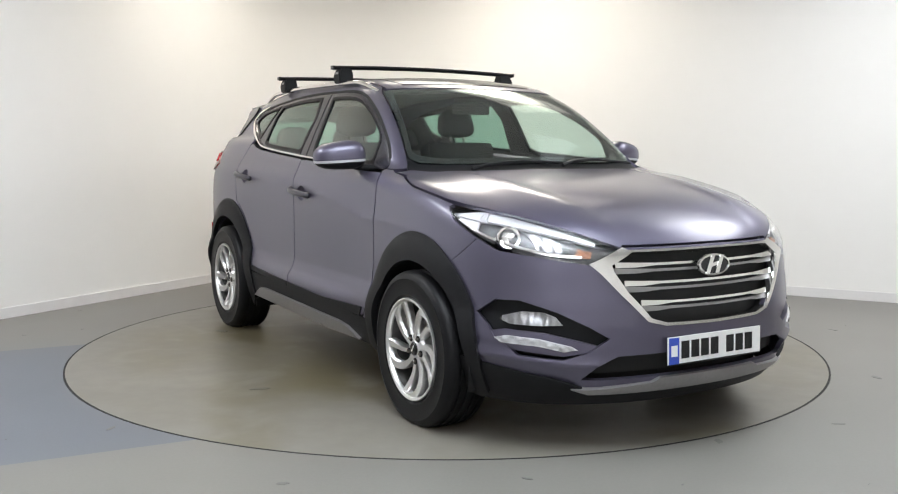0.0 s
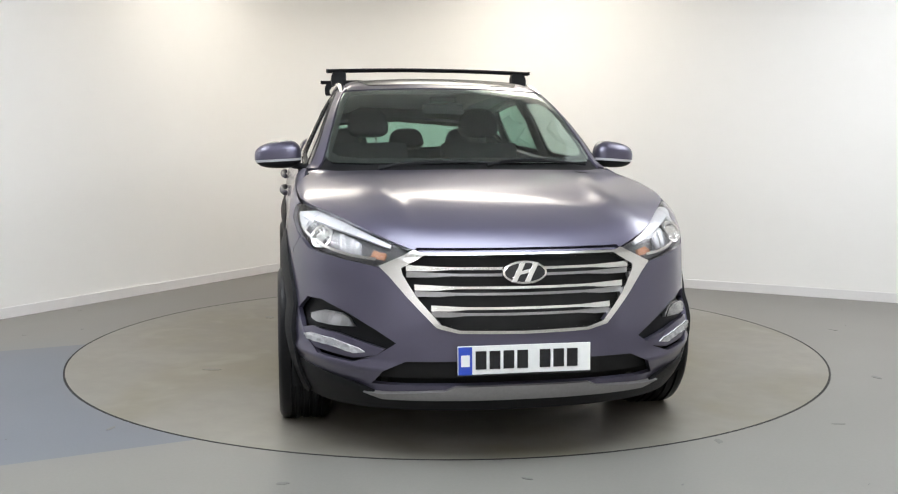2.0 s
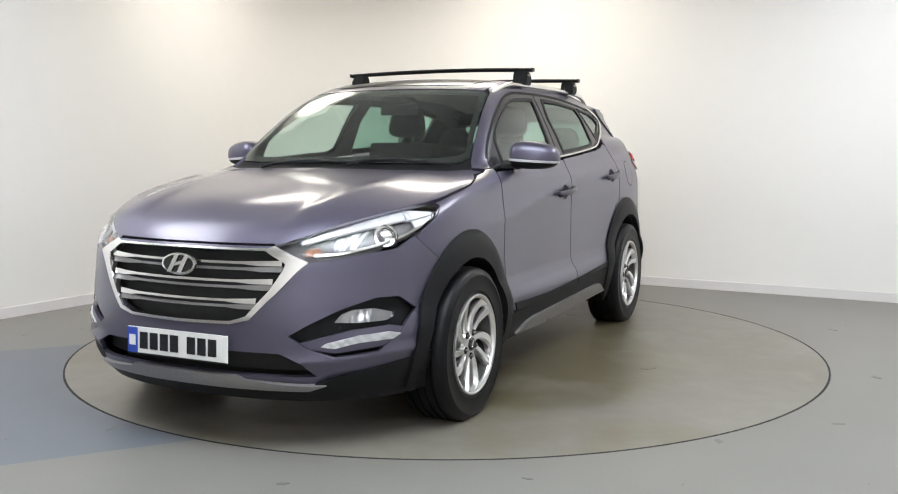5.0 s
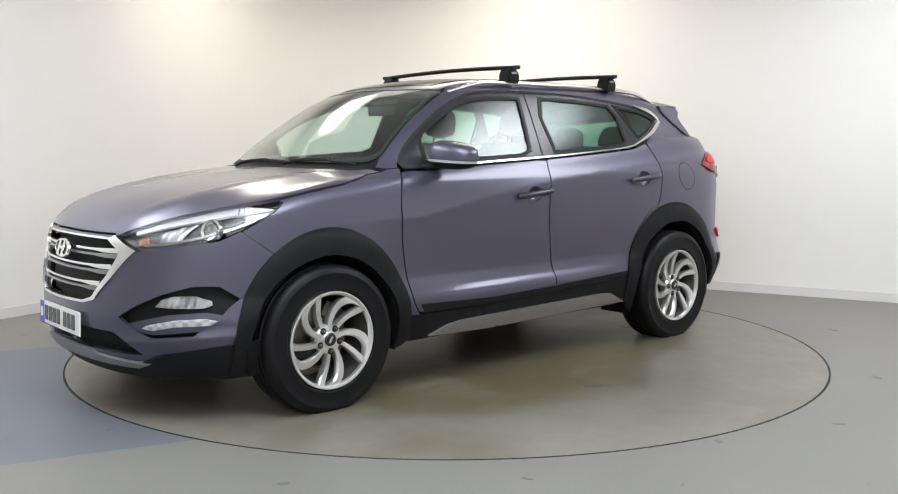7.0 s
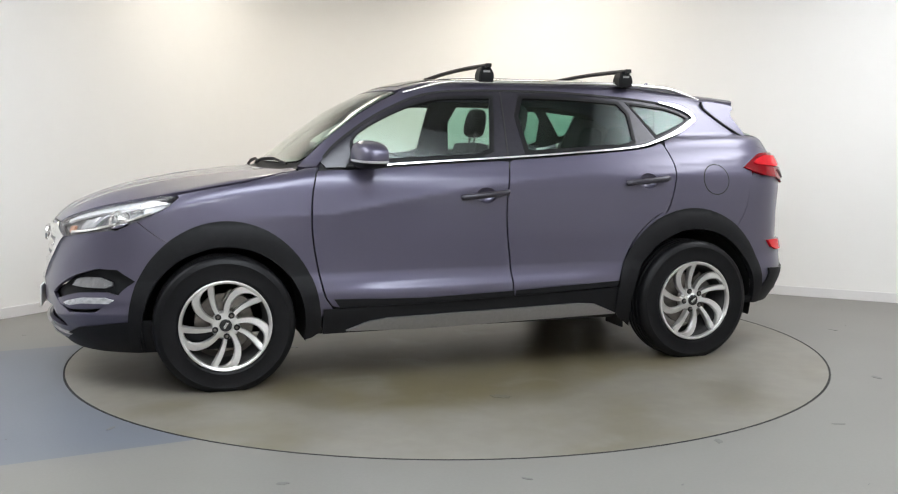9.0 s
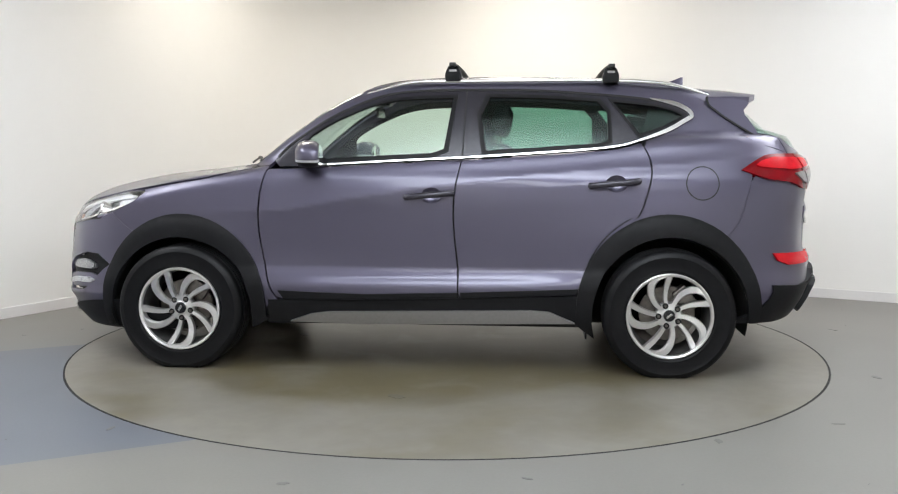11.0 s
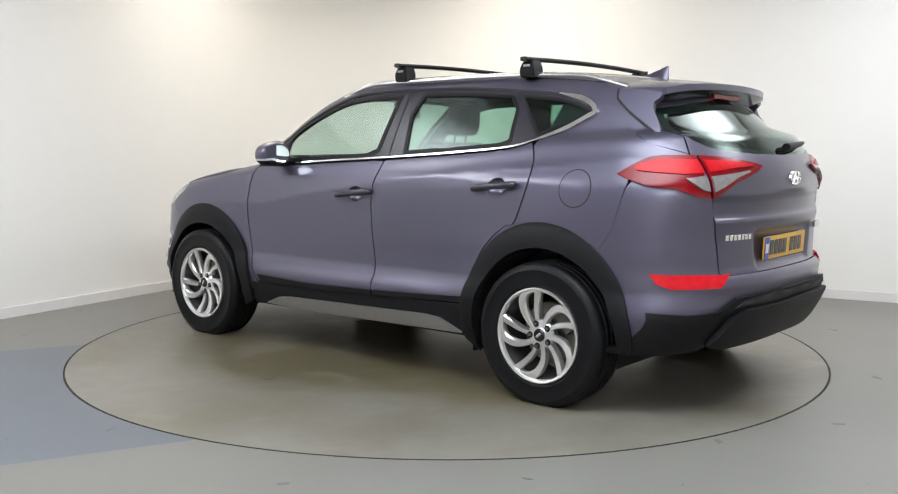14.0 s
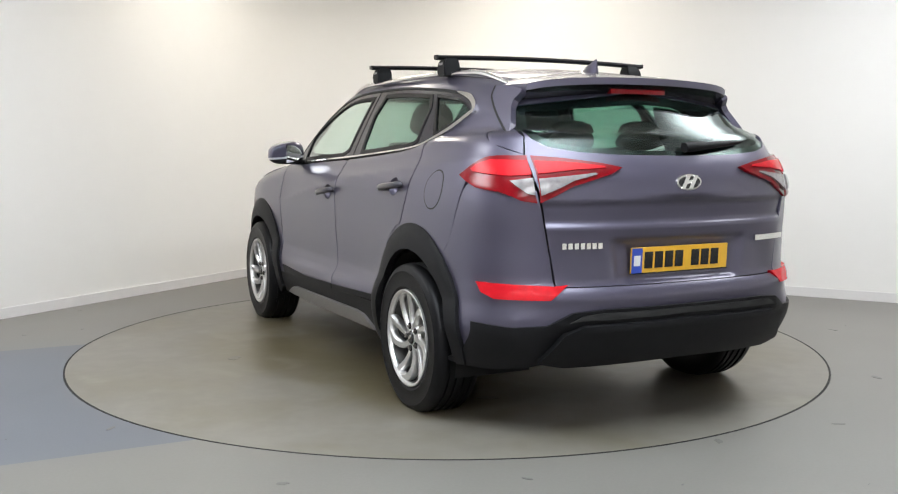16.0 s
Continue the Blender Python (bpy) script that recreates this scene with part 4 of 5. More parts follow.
def build_handle(door, x, z, sgn):
    """A pull handle over a hollow finger cup."""
    here = hit("side", [(x, z)], sgn)
    y = here[0][1] + sgn * float(press(here)[0])
    bowl = lambda p: press(p) - 0.034 * np.sqrt(np.clip(1 - ((p[:, 0] - x - 0.012) / 0.0575) ** 2 - ((p[:, 2] - z + 0.004) / 0.0425) ** 2, 0, 1))
    panel("handle_cup", "side", arc(x + 0.012, z - 0.004, 0.057, 0.042, 0, 350, 28), PAINT, door, "hollow finger cup", sign=sgn, step=0.008, relief=bowl, thick=0.004)
    pts = [(x - 0.135, y + sgn * 0.010, z - 0.014), (x - 0.11, y + sgn * 0.024, z - 0.010), (x - 0.03, y + sgn * 0.036, z - 0.002), (x + 0.06, y + sgn * 0.036, z + 0.006), (x + 0.115, y + sgn * 0.028, z + 0.012), (x + 0.135, y + sgn * 0.008, z + 0.014)]
    bm = tube(curve(pts, 3), [0.008] + [0.0145] * (len(curve(pts, 3)) - 2) + [0.010], 10, 1.15)
    part("door_handle", bm, HANDLE, door, "dark pull handle", smooth=60)


def build_glass(car, sgn):
    kw = dict(sign=sgn, fn=cabin_f)

    def side(name, q, mat, lift, thick, label="", parent=car, step=0.04):
        ob = panel(name, "side", q, mat, parent, label, step=step, lift=lift, thick=thick, **kw)
        if mat in (GLASS, TINT):
            ob.visible_shadow = False
        return ob
    # black frame with three openings
    outer = np.vstack([between(BELT, -0.835, 1.468) + [0, 0.001], DLO_TOP[::-1][1:-1] - [0, 0.002]])
    g1 = np.vstack([between(BELT, -0.66, 0.130) + [0, 0.016], [(0.137, 1.20), (0.18, 1.508)], between(DLO_TOP, -0.64, 0.17)[::-1] - [0, 0.034], [(-0.655, 1.25)]])
    g2 = np.vstack([between(BELT, 0.325, 1.02) + [0, 0.016], [(1.028, 1.25), (1.022, 1.42), (0.965, 1.488)], between(DLO_TOP, 0.30, 0.955)[::-1] - [0, 0.030], [(0.30, 1.40)]])
    g3 = np.array([(1.175, 1.276), (1.30, 1.324), (1.41, 1.378), (1.425, 1.396), (1.37, 1.426), (1.27, 1.456), (1.02, 1.486), (1.07, 1.42)])
    side("window_frame", outer, PILLAR, 0.000, 0.02, "black door frames round the windows")
    fr = [o for o in car.children if o.name.startswith("window_frame")][-1]
    me = panel_mesh("window_frame", "side", outer, PILLAR, holes=[g1, g2, g3], step=0.03, lift=0.0, thick=0.02, **kw)
    fr.data = me
    grow = lambda q: np.array(q).mean(0) + (np.array(q) - np.array(q).mean(0)) * 1.015
    side("front_window", grow(g1), GLASS, -0.004, 0.004, "clear front side window")
    side("rear_window", grow(g2), TINT, -0.004, 0.004, "tinted rear side window")
    side("quarter_window", grow(g3), TINT, -0.004, 0.004, "tinted quarter window")
    shrink = lambda q, d: np.array(q) + (np.array(q).mean(0) - np.array(q)) * np.array(d)
    for g in (g1, g2, g3):
        size = np.array(g).max(0) - np.array(g).min(0)
        side_holes = shrink(g, 0.022 / size * 1.6)
        panel("window_seal", "side", grow(g), RUBBER, car, "black rubber window seal", holes=[side_holes], step=0.03, lift=0.003, thick=0.012, **kw)
    panel("door_seam", "side", band([(0.222, 1.172), (0.228, 1.35), (0.235, 1.535)], 0.008), DARK, car, step=0.03, lift=0.0015, thick=0.01, **kw)
    panel("frame_seam", "side", band(between(DLO_TOP, -0.82, 1.30) - [0, 0.002], 0.012), DARK, car, step=0.03, lift=0.002, thick=0.012, **kw)
    # chrome strip along the waist
    strip = np.vstack([between(BELT, -0.60, 1.465), curve([(1.468, 1.392), (1.44, 1.425), (1.37, 1.458), (1.24, 1.485)], 4)[1:]])
    w = np.where(strip[:, 0] > 1.2, 0.009 + 0.013 * np.clip((strip[:, 0] - 1.15) / 0.2, 0, 1), 0.009)
    w[-4:] *= [0.9, 0.75, 0.6, 0.4]
    panel("waist_trim", "side", band(strip, w), CHROME, car, "bright chrome waist trim", step=0.012, lift=0.014, thick=0.018, sign=sgn, fn=cabin_f)


def build_cladding(car, sgn):
    kw = dict(sign=sgn, step=0.025, thick=0.03)
    of = arc(-1.325, 0.335, 0.470, 0.522, 191, -4, 40)
    inf = arc(-1.332, 0.325, 0.400, 0.405, -12, 195, 40)
    fo = np.vstack([of, [(-0.845, 0.285), (-0.90, 0.25)], inf, [(-1.755, 0.215)]])
    bow = lambda cx, cz, r0, r1: (lambda p: 0.016 - 0.018 * np.clip((np.hypot(p[:, 0] - cx, p[:, 2] - cz) - r0) / (r1 - r0), 0, 1) ** 3)
    panel("arch_trim", "side", fo, CLAD, car, "black plastic wheel arch trim", lift=0.008, relief=bow(-1.32, 0.33, 0.40, 0.52), **kw)
    orr = arc(1.328, 0.345, 0.485, 0.528, 186, -12, 40)
    inr = arc(1.337, 0.325, 0.410, 0.428, -12, 196, 40)
    ro = np.vstack([[(0.865, 0.26)], orr[:-3], [(1.80, 0.305), (1.752, 0.303)], [q for q in inr if q[0] < 1.5 or q[1] > 0.303]])
    panel("arch_trim", "side", ro, CLAD, car, "black plastic wheel arch trim", lift=0.008, relief=bow(1.34, 0.33, 0.40, 0.53), **kw)
    sill = np.array([(-0.84, 0.388), (-0.3, 0.394), (0.22, 0.410), (0.845, 0.432), (0.885, 0.40), (0.895, 0.275), (0.5, 0.268), (-0.3, 0.258), (-0.84, 0.255)])
    panel("sill_trim", "side", sill, CLAD, car, "black plastic sill trim", lift=0.006, **kw)
    low = np.array([(-0.785, 0.440), (-0.3, 0.428), (0.212, 0.442), (0.212, 0.414), (-0.3, 0.400), (-0.753, 0.394)])
    panel("door_trim", "side", low, CLAD, car, "black plastic door bottom trim", lift=0.006, relief=press, sign=sgn, step=0.03, thick=0.02)
    low = np.array([(0.222, 0.443), (0.855, 0.470), (0.842, 0.440), (0.222, 0.415)])
    panel("door_trim", "side", low, CLAD, car, "black plastic door bottom trim", lift=0.006, relief=press, sign=sgn, step=0.03, thick=0.02)
    blade = np.array([(-0.72, 0.272), (-0.60, 0.315), (-0.50, 0.328), (0.60, 0.352), (0.70, 0.345), (0.84, 0.285), (0.5, 0.278), (-0.3, 0.262)])
    panel("sill_blade", "side", blade, GREYTRIM, car, "silver grey sill blade", lift=0.022, sign=sgn, step=0.03, thick=0.02)
    # dark wheel well and mud flap
    for cx in (-1.335, 1.335):
        well = bmesh.new()
        a = [(cx + 0.415 * math.cos(radians(t)), 0.325 + 0.415 * math.sin(radians(t))) for t in range(-14, 195, 8)]
        rows = [[well.verts.new((x, sgn * y, z)) for x, z in a] for y in (0.875, 0.50)]
        for i in range(len(a) - 1):
            well.faces.new((rows[0][i], rows[0][i + 1], rows[1][i + 1], rows[1][i]))
        well.faces.new(rows[1])
        bmesh.ops.solidify(well, geom=well.faces[:], thickness=0.006)
        part("wheel_well", well, DARK, car, smooth=40)
    part("mud_flap", boxed(0.895, 0.905, min(sgn * 0.66, sgn * 0.86), max(sgn * 0.66, sgn * 0.86), 0.19, 0.34, 0.004), RUBBER, car)


# ---------------------------------------------------------------- roof, glass, rear
def sym(q):
    """Close a top-view half outline (x, y >= 0) over the car's middle."""
    q = np.array(q, float)
    m = q.copy()
    m[:, 1] *= -1
    return np.vstack([q, m[::-1][1:-1]])


WS_TOP = [(-0.435, 0.0), (-0.425, 0.2), (-0.40, 0.4), (-0.375, 0.562)]


def build_roof(car):
    roof = sym(np.vstack([curve([(-0.425, 0.0), (-0.415, 0.2), (-0.39, 0.4), (-0.365, 0.54)], 4), [(x, 0.541 - 0.05 * max(0, x - 0.9) ** 2) for x in np.arange(-0.25, 1.72, 0.08)], [(1.71, 0.50), (1.73, 0.25), (1.735, 0.0)]]))
    panel("roof", "top", roof, PAINT, car, "body-coloured roof panel", step=0.035, thick=0.02)
    sun = sym(np.vstack([curve([(-0.36, 0.0), (-0.35, 0.2), (-0.325, 0.42)], 4), [(-0.2, 0.46), (0.30, 0.47), (0.34, 0.44), (0.345, 0.0)]]))
    panel("sunroof_glass", "top", sun, BLACK, car, "dark glass roof panel", step=0.04, lift=0.003, thick=0.006)
    ws = sym(np.vstack([curve(WS_TOP, 4), curve([(-0.39, 0.570), (-0.5, 0.596), (-0.7, 0.641), (-0.885, 0.690)], 4), curve([(-0.935, 0.66), (-0.99, 0.5), (-1.04, 0.25), (-1.055, 0.0)], 5)]))
    w = panel("windscreen", "top", ws, GLASS, car, "clear windscreen", step=0.04, lift=-0.002, thick=0.004, fn=cabin_f)
    w.visible_shadow = False
    inner = sym(np.vstack([curve([(-0.485, 0.0), (-0.475, 0.2), (-0.45, 0.4), (-0.43, 0.53)], 4), curve([(-0.52, 0.565), (-0.7, 0.608), (-0.86, 0.655)], 4), curve([(-0.895, 0.63), (-0.95, 0.5), (-1.0, 0.25), (-1.015, 0.0)], 5)]))
    panel("windscreen_border", "top", ws * [1, 0.998], BLACK, w, "black printed glass border", holes=[inner], step=0.03, lift=-0.008, thick=0.003, fn=cabin_f)
    # wipers
    for x0, y0, x1, y1 in ((-1.075, 0.44, -1.080, -0.16), (-1.085, -0.10, -0.985, -0.64)):
        wiper = new("wiper")
        wiper.parent = car
        wiper["label"] = "black windscreen wiper"
        q = hit("top", [(x0 + (x1 - x0) * t + 0.012 * math.sin(t * 3), y0 + (y1 - y0) * t) for t in np.linspace(0, 1, 8)])
        q[:, 2] += 0.012
        part("blade", tube(q, 0.005, 6, 1.3), CLAD, wiper)
        q2 = q[:5].copy()
        q2[:, 2] += 0.007
        q2[0, 2] -= 0.015
        part("arm", tube(q2, [0.010, 0.008, 0.007, 0.006, 0.005], 6), CLAD, wiper)
    # roof rails
    for s in (1, -1):
        xs = np.linspace(-0.33, 1.60, 40)
        yy = 0.572 - 0.055 * np.clip((xs - 0.5) / 1.1, 0, 1) ** 2
        q = hit("top", np.stack([xs, s * yy], 1))
        e = np.clip(np.minimum(xs + 0.33, 1.60 - xs) / 0.30, 0, 1)
        e = e * e * (3 - 2 * e)
        q[:, 2] += 0.034 * e - 0.006
        part("roof_rail", tube(q, [0.009 + 0.007 * float(k) for k in e], 10, 0.85), CHROME, car, "satin silver roof rail", smooth=50)
    # antenna fin
    h = hit("top", [(1.42, 0)])[0][2]
    fin = bmesh.new()
    ring = []
    for k, (dx, w_, z) in enumerate([(-0.10, 0.004, 0.0), (-0.03, 0.022, 0.02), (0.04, 0.024, 0.045), (0.085, 0.014, 0.064), (0.10, 0.004, 0.066)]):
        ring.append([fin.verts.new((1.42 + dx * 0.9, sy * w_ * f * 1.25, h - 0.012 + zz * 0.85)) for sy, f, zz in ((1, 1.2, 0), (1, 0.4, z * 0.85), (0, 0, z + 0.012), (-1, 0.4, z * 0.85), (-1, 1.2, 0))])
    for a, b in zip(ring, ring[1:]):
        for j in range(4):
            fin.faces.new((a[j], b[j], b[j + 1], a[j + 1]))
    fin.faces.new(ring[-1]), fin.faces.new(ring[0][::-1])
    bmesh.ops.recalc_face_normals(fin, faces=fin.faces)
    part("antenna_fin", fin, PAINT, car, "body-coloured shark fin antenna", smooth=50)


def build_roof_bars():
    """Two black cross bars clamped to the rails."""
    bars = []
    for x, yh in ((0.155, 0.565), (1.03, 0.55)):
        bar = new("roof_bar")
        tagged(bar, "black roof cross bar clamped on silver rails", "roof bar", "roof bars")
        zr = hit("top", [(x, 0.56)])[0][2] + 0.05
        zt = zr + 0.055
        pts = [(x, y, zt + 0.012 * (1 - (y / 0.6) ** 2)) for y in np.linspace(-0.625, 0.625, 14)]
        part("bar", tube(pts, 0.020, 8, 0.62), CLAD, bar, "black square steel bar")
        for s in (1, -1):
            foot = bmesh.new()
            ring = []
            for z, hx, y0, y1 in ((zr - 0.035, 0.042, 0.525, 0.60), (zr + 0.005, 0.045, 0.515, 0.605), (zr + 0.035, 0.034, 0.515, 0.60), (zt - 0.002, 0.026, 0.52, 0.585)):
                ring.append([foot.verts.new((x + dx * hx, s * yy, z)) for dx, yy in ((-1, y0), (1, y0), (1, y1), (-1, y1))])
            for a, b in zip(ring, ring[1:]):
                for j in range(4):
                    foot.faces.new((a[j], a[(j + 1) % 4], b[(j + 1) % 4], b[j]))
            foot.faces.new(ring[0]), foot.faces.new(ring[-1])
            bmesh.ops.recalc_face_normals(foot, faces=foot.faces)
            bmesh.ops.bevel(foot, geom=foot.edges[:], offset=0.005, segments=2, affect="EDGES")
            f = part("foot", foot, CLAD, bar, "black clamp foot", smooth=40)
            part("badge", boxed(x - 0.020, x + 0.020, *sorted((s * 0.586, s * 0.604)), zr + 0.018, zr + 0.030, 0.002), GREYTRIM, f)
            part("end_cap", boxed(x - 0.018, x + 0.018, *sorted((s * 0.622, s * 0.634)), zt - 0.010, zt + 0.012, 0.004), BLACK, bar)
        bars.append(bar)
    return bars


def build_rear(car):
    # bumper from one rear wheel opening round to the other, with the tailgate cut out
    right = np.vstack([
        to_tail("back", resample(np.array([(0.0, 0.650), (0.40, 0.650), (0.597, 0.650), (0.615, 0.776), (0.641, 0.906), (0.660, 1.0), (0.668, 1.05)]), 0.03, False)),
        to_tail("back", [(0.74, 1.075)]),
        to_tail("side", [(1.84, 1.090), (1.775, 1.080)]),
        to_tail("side", SPLIT_R[::-1]),
        to_tail("side", [q for q in arc(1.328, 0.345, 0.478, 0.520, 51, -2, 10)]),
        to_tail("side", [(1.83, 0.325), (1.87, 0.36)]),
        to_tail("back", resample(np.array([(0.80, 0.48), (0.66, 0.485), (0.55, 0.535), (0.0, 0.545)]), 0.05, False)),
    ])
    outline = np.vstack([right, mirror(right)[1:-1]])
    panel("rear_bumper", "tail", outline, PAINT, car, "body-coloured rear bumper", step=0.028, thick=0.02,
          relief=lambda p: 0.014 * np.exp(-((p[:, 2] - 0.615) / 0.03) ** 2) * np.clip((p[:, 0] - 1.9) / 0.1, 0, 1) * np.clip((0.75 - np.abs(p[:, 1])) / 0.1, 0, 1))
    low = both([(0.0, 0.565), (0.40, 0.563), (0.54, 0.553), (0.64, 0.500), (0.76, 0.49), (0.862, 0.50), (0.872, 0.300), (0.80, 0.300), (0.66, 0.318), (0.54, 0.338), (0.0, 0.348)])
    panel("rear_lower_trim", "tail", to_tail("back", resample(low, 0.035)), CLAD, car, "black plastic lower bumper", step=0.025, lift=0.012, thick=0.03,
          relief=lambda p: 0.016 * np.tanh((p[:, 2] - 0.475) / 0.02) * np.clip((0.66 - np.abs(p[:, 1])) / 0.1, 0, 1) - 0.010 * np.exp(-((p[:, 2] - 0.525) / 0.03) ** 2) * np.clip((0.6 - np.abs(p[:, 1])) / 0.1, 0, 1))
    vent = both([(0.0, 0.553), (0.42, 0.550), (0.50, 0.541), (0.555, 0.515), (0.50, 0.522), (0.0, 0.530)])
    panel("vent_mesh", "tail", to_tail("back", resample(vent, 0.03)), DARK, car, "dark mesh strip in the lower bumper", step=0.02, lift=0.028, thick=0.02, relief=lambda p: 0.002 * np.sin(p[:, 1] * 420))
    valance = both([(0.0, 0.512), (0.50, 0.503), (0.575, 0.470), (0.645, 0.355), (0.54, 0.333), (0.0, 0.342)])
    panel("valance", "tail", to_tail("back", resample(valance, 0.03)), CLAD, car, "black plastic valance", step=0.025, lift=0.036, thick=0.04,
          relief=lambda p: 0.010 * np.exp(-((p[:, 2] - 0.49) / 0.03) ** 2))
    for s in (1, -1):
        q = np.array([(0.547, 0.660), (0.60, 0.655), (0.836, 0.668), (0.828, 0.625), (0.80, 0.603), (0.622, 0.602)])
        q = q if s > 0 else mirror(q)
        panel("rear_reflector", "tail", to_tail("back", resample(q, 0.03)), REDBAND, car, "long red bumper reflector", step=0.02, lift=0.015, thick=0.02,
              relief=lambda p: 0.0012 * np.sin(p[:, 1] * 400))
    # tailgate
    gate_r = [(0.0, 0.655), (0.40, 0.655), (0.590, 0.655), (0.609, 0.776), (0.634, 0.906), (0.652, 1.0), (0.668, 1.10), (0.672, 1.195), (0.650, 1.27), (0.630, 1.33), (0.605, 1.41), (0.59, 1.43), (0.0, 1.50)]
    glass = [(0.0, 1.190), (0.30, 1.195), (0.48, 1.207), (0.585, 1.226), (0.636, 1.262), (0.640, 1.285), (0.621, 1.335), (0.597, 1.405), (0.0, 1.475)]
    def gate_relief(p):
        ay = np.abs(p[:, 1])
        well = 1 / (1 + np.exp((np.abs(p[:, 2] - 0.755) - 0.085) / 0.006)) / (1 + np.exp((ay - 0.335 - 0.2 * (p[:, 2] - 0.76)) / 0.008))
        return -0.022 * well + 0.010 * np.tanh((0.908 - p[:, 2]) / 0.008) * np.exp(-np.clip(0.908 - p[:, 2], 0, 1) / 0.06) * (p[:, 2] < 1.0)
    gate = panel("tailgate", "back", both(gate_r), PAINT, car, "body-coloured tailgate", holes=[both(glass)], step=0.022, thick=0.025, relief=gate_relief)
    g = panel("rear_window", "back", both(np.array(glass) * [1.01, 1]), TINT, gate, "tinted rear window", step=0.04, lift=-0.003, thick=0.004)
    g.visible_shadow = False
    inn = np.array(glass) * [0.94, 1] + [(0, 0.022), (0, 0.022), (0, 0.022), (0, 0.02), (0, 0.01), (0, 0), (0, -0.01), (0, -0.02), (0, -0.05)]
    panel("window_border", "back", both(glass), BLACK, g, "black printed glass border", holes=[both(inn)], step=0.03, lift=-0.009, thick=0.003)
    # rear wiper
    wp = new("rear_wiper")
    wp.parent = gate
    wp["label"] = "black rear wiper"
    q = hit("back", [(0.02 + 0.36 * t, 1.225 + 0.025 * t) for t in np.linspace(0, 1, 6)])
    q[:, 0] += 0.022
    part("arm", tube(q, [0.022, 0.021, 0.017, 0.014, 0.012, 0.006], 8), CLAD, wp, smooth=60)
    # lamps, each in a wing half and a tailgate half
    for s in (1, -1):
        lamp = new("tail_lamp")
        lamp.parent = car
        lamp["label"] = "large wrap-round red tail lamp with clear strip"
        outer = np.vstack([to_tail("side", curve([(1.697, 1.100), (1.75, 1.135), (1.82, 1.175), (1.87, 1.184)], 4)), to_tail("back", [(0.74, 1.185), (0.668, 1.185), (0.668, 1.0)]), to_tail("back", [(0.72, 1.010), (0.775, 1.040)]), to_tail("side", [(1.84, 1.055), (1.76, 1.078)])])
        inner_l = to_tail("back", resample(np.array([(0.658, 1.186), (0.55, 1.176), (0.40, 1.155), (0.315, 1.137), (0.37, 1.112), (0.529, 1.068), (0.60, 1.030), (0.658, 1.0)]), 0.03))
        clear1 = np.vstack([to_tail("back", [(0.742, 1.082), (0.672, 1.094), (0.672, 1.030), (0.700, 1.036)])])
        clear2 = to_tail("back", resample(np.array([(0.654, 1.092), (0.55, 1.103), (0.44, 1.115), (0.43, 1.110), (0.53, 1.086), (0.60, 1.052), (0.654, 1.028)]), 0.03))
        tube1 = np.vstack([to_tail("back", [(0.672, 1.106), (0.672, 1.162), (0.74, 1.165)]), to_tail("side", [(1.86, 1.165), (1.80, 1.145), (1.775, 1.125), (1.79, 1.115), (1.86, 1.108)]), to_tail("back", [(0.74, 1.100)])])
        tube2 = to_tail("back", resample(np.array([(0.652, 1.162), (0.52, 1.156), (0.40, 1.142), (0.39, 1.134), (0.52, 1.126), (0.652, 1.110)]), 0.02))
        for nm, q, mt, lf in (("lamp_outer", outer, REDLENS, 0.014), ("lamp_inner", inner_l, REDLENS, 0.012), ("clear_outer", clear1, CLEARGREY, 0.024), ("clear_inner", clear2, CLEARGREY, 0.022), ("light_band", tube1, REDBAND, 0.0205), ("light_band", tube2, REDBAND, 0.019)):
            q = q if s > 0 else mirror(q)
            panel(nm, "tail", q, mt, lamp, step=0.018, lift=lf, thick=0.03,
                  relief=(lambda p: 0.0008 * np.sin(p[:, 1] * 150)) if mt is CLEARGREY else (lambda p: 0.005 * np.exp(-((p[:, 2] - 1.14) / 0.05) ** 2)))
    # emblem, lettering bars, plate
    em = new("emblem")
    em.parent = gate
    em["label"] = "oval chrome emblem"
    em.matrix_basis = pose(hit("back", [(0, 1.08)])[0][0] + 0.007, 0, 1.08, 0, 0, 180)
    emblem_parts(em, 0.068, 0.036)
    for y0, n, w in ((-0.575, 7, 0.021), (0.425, 6, 0.032)):
        for k in range(n):
            yy = y0 + k * (w + 0.004)
            xx = hit("back", [(yy, 0.823)])[0][0] + 0.013
            part("badge_bar", boxed(xx - 0.006, xx + 0.004, yy, yy + w, 0.810, 0.836, 0.002), CHROME, gate)
    plate = new("number_plate")
    plate.parent = gate
    plate["label"] = "yellow number plate with dark bars and a blue band"
    plate.matrix_basis = pose(hit("back", [(0, 0.76)])[0][0] - 0.010, -0.003, 0.753, 0, 3, 0)
    plate_parts(plate, PLATEY, 1)
    # roof spoiler with the high brake lamp
    sp = bmesh.new()
    rows = []
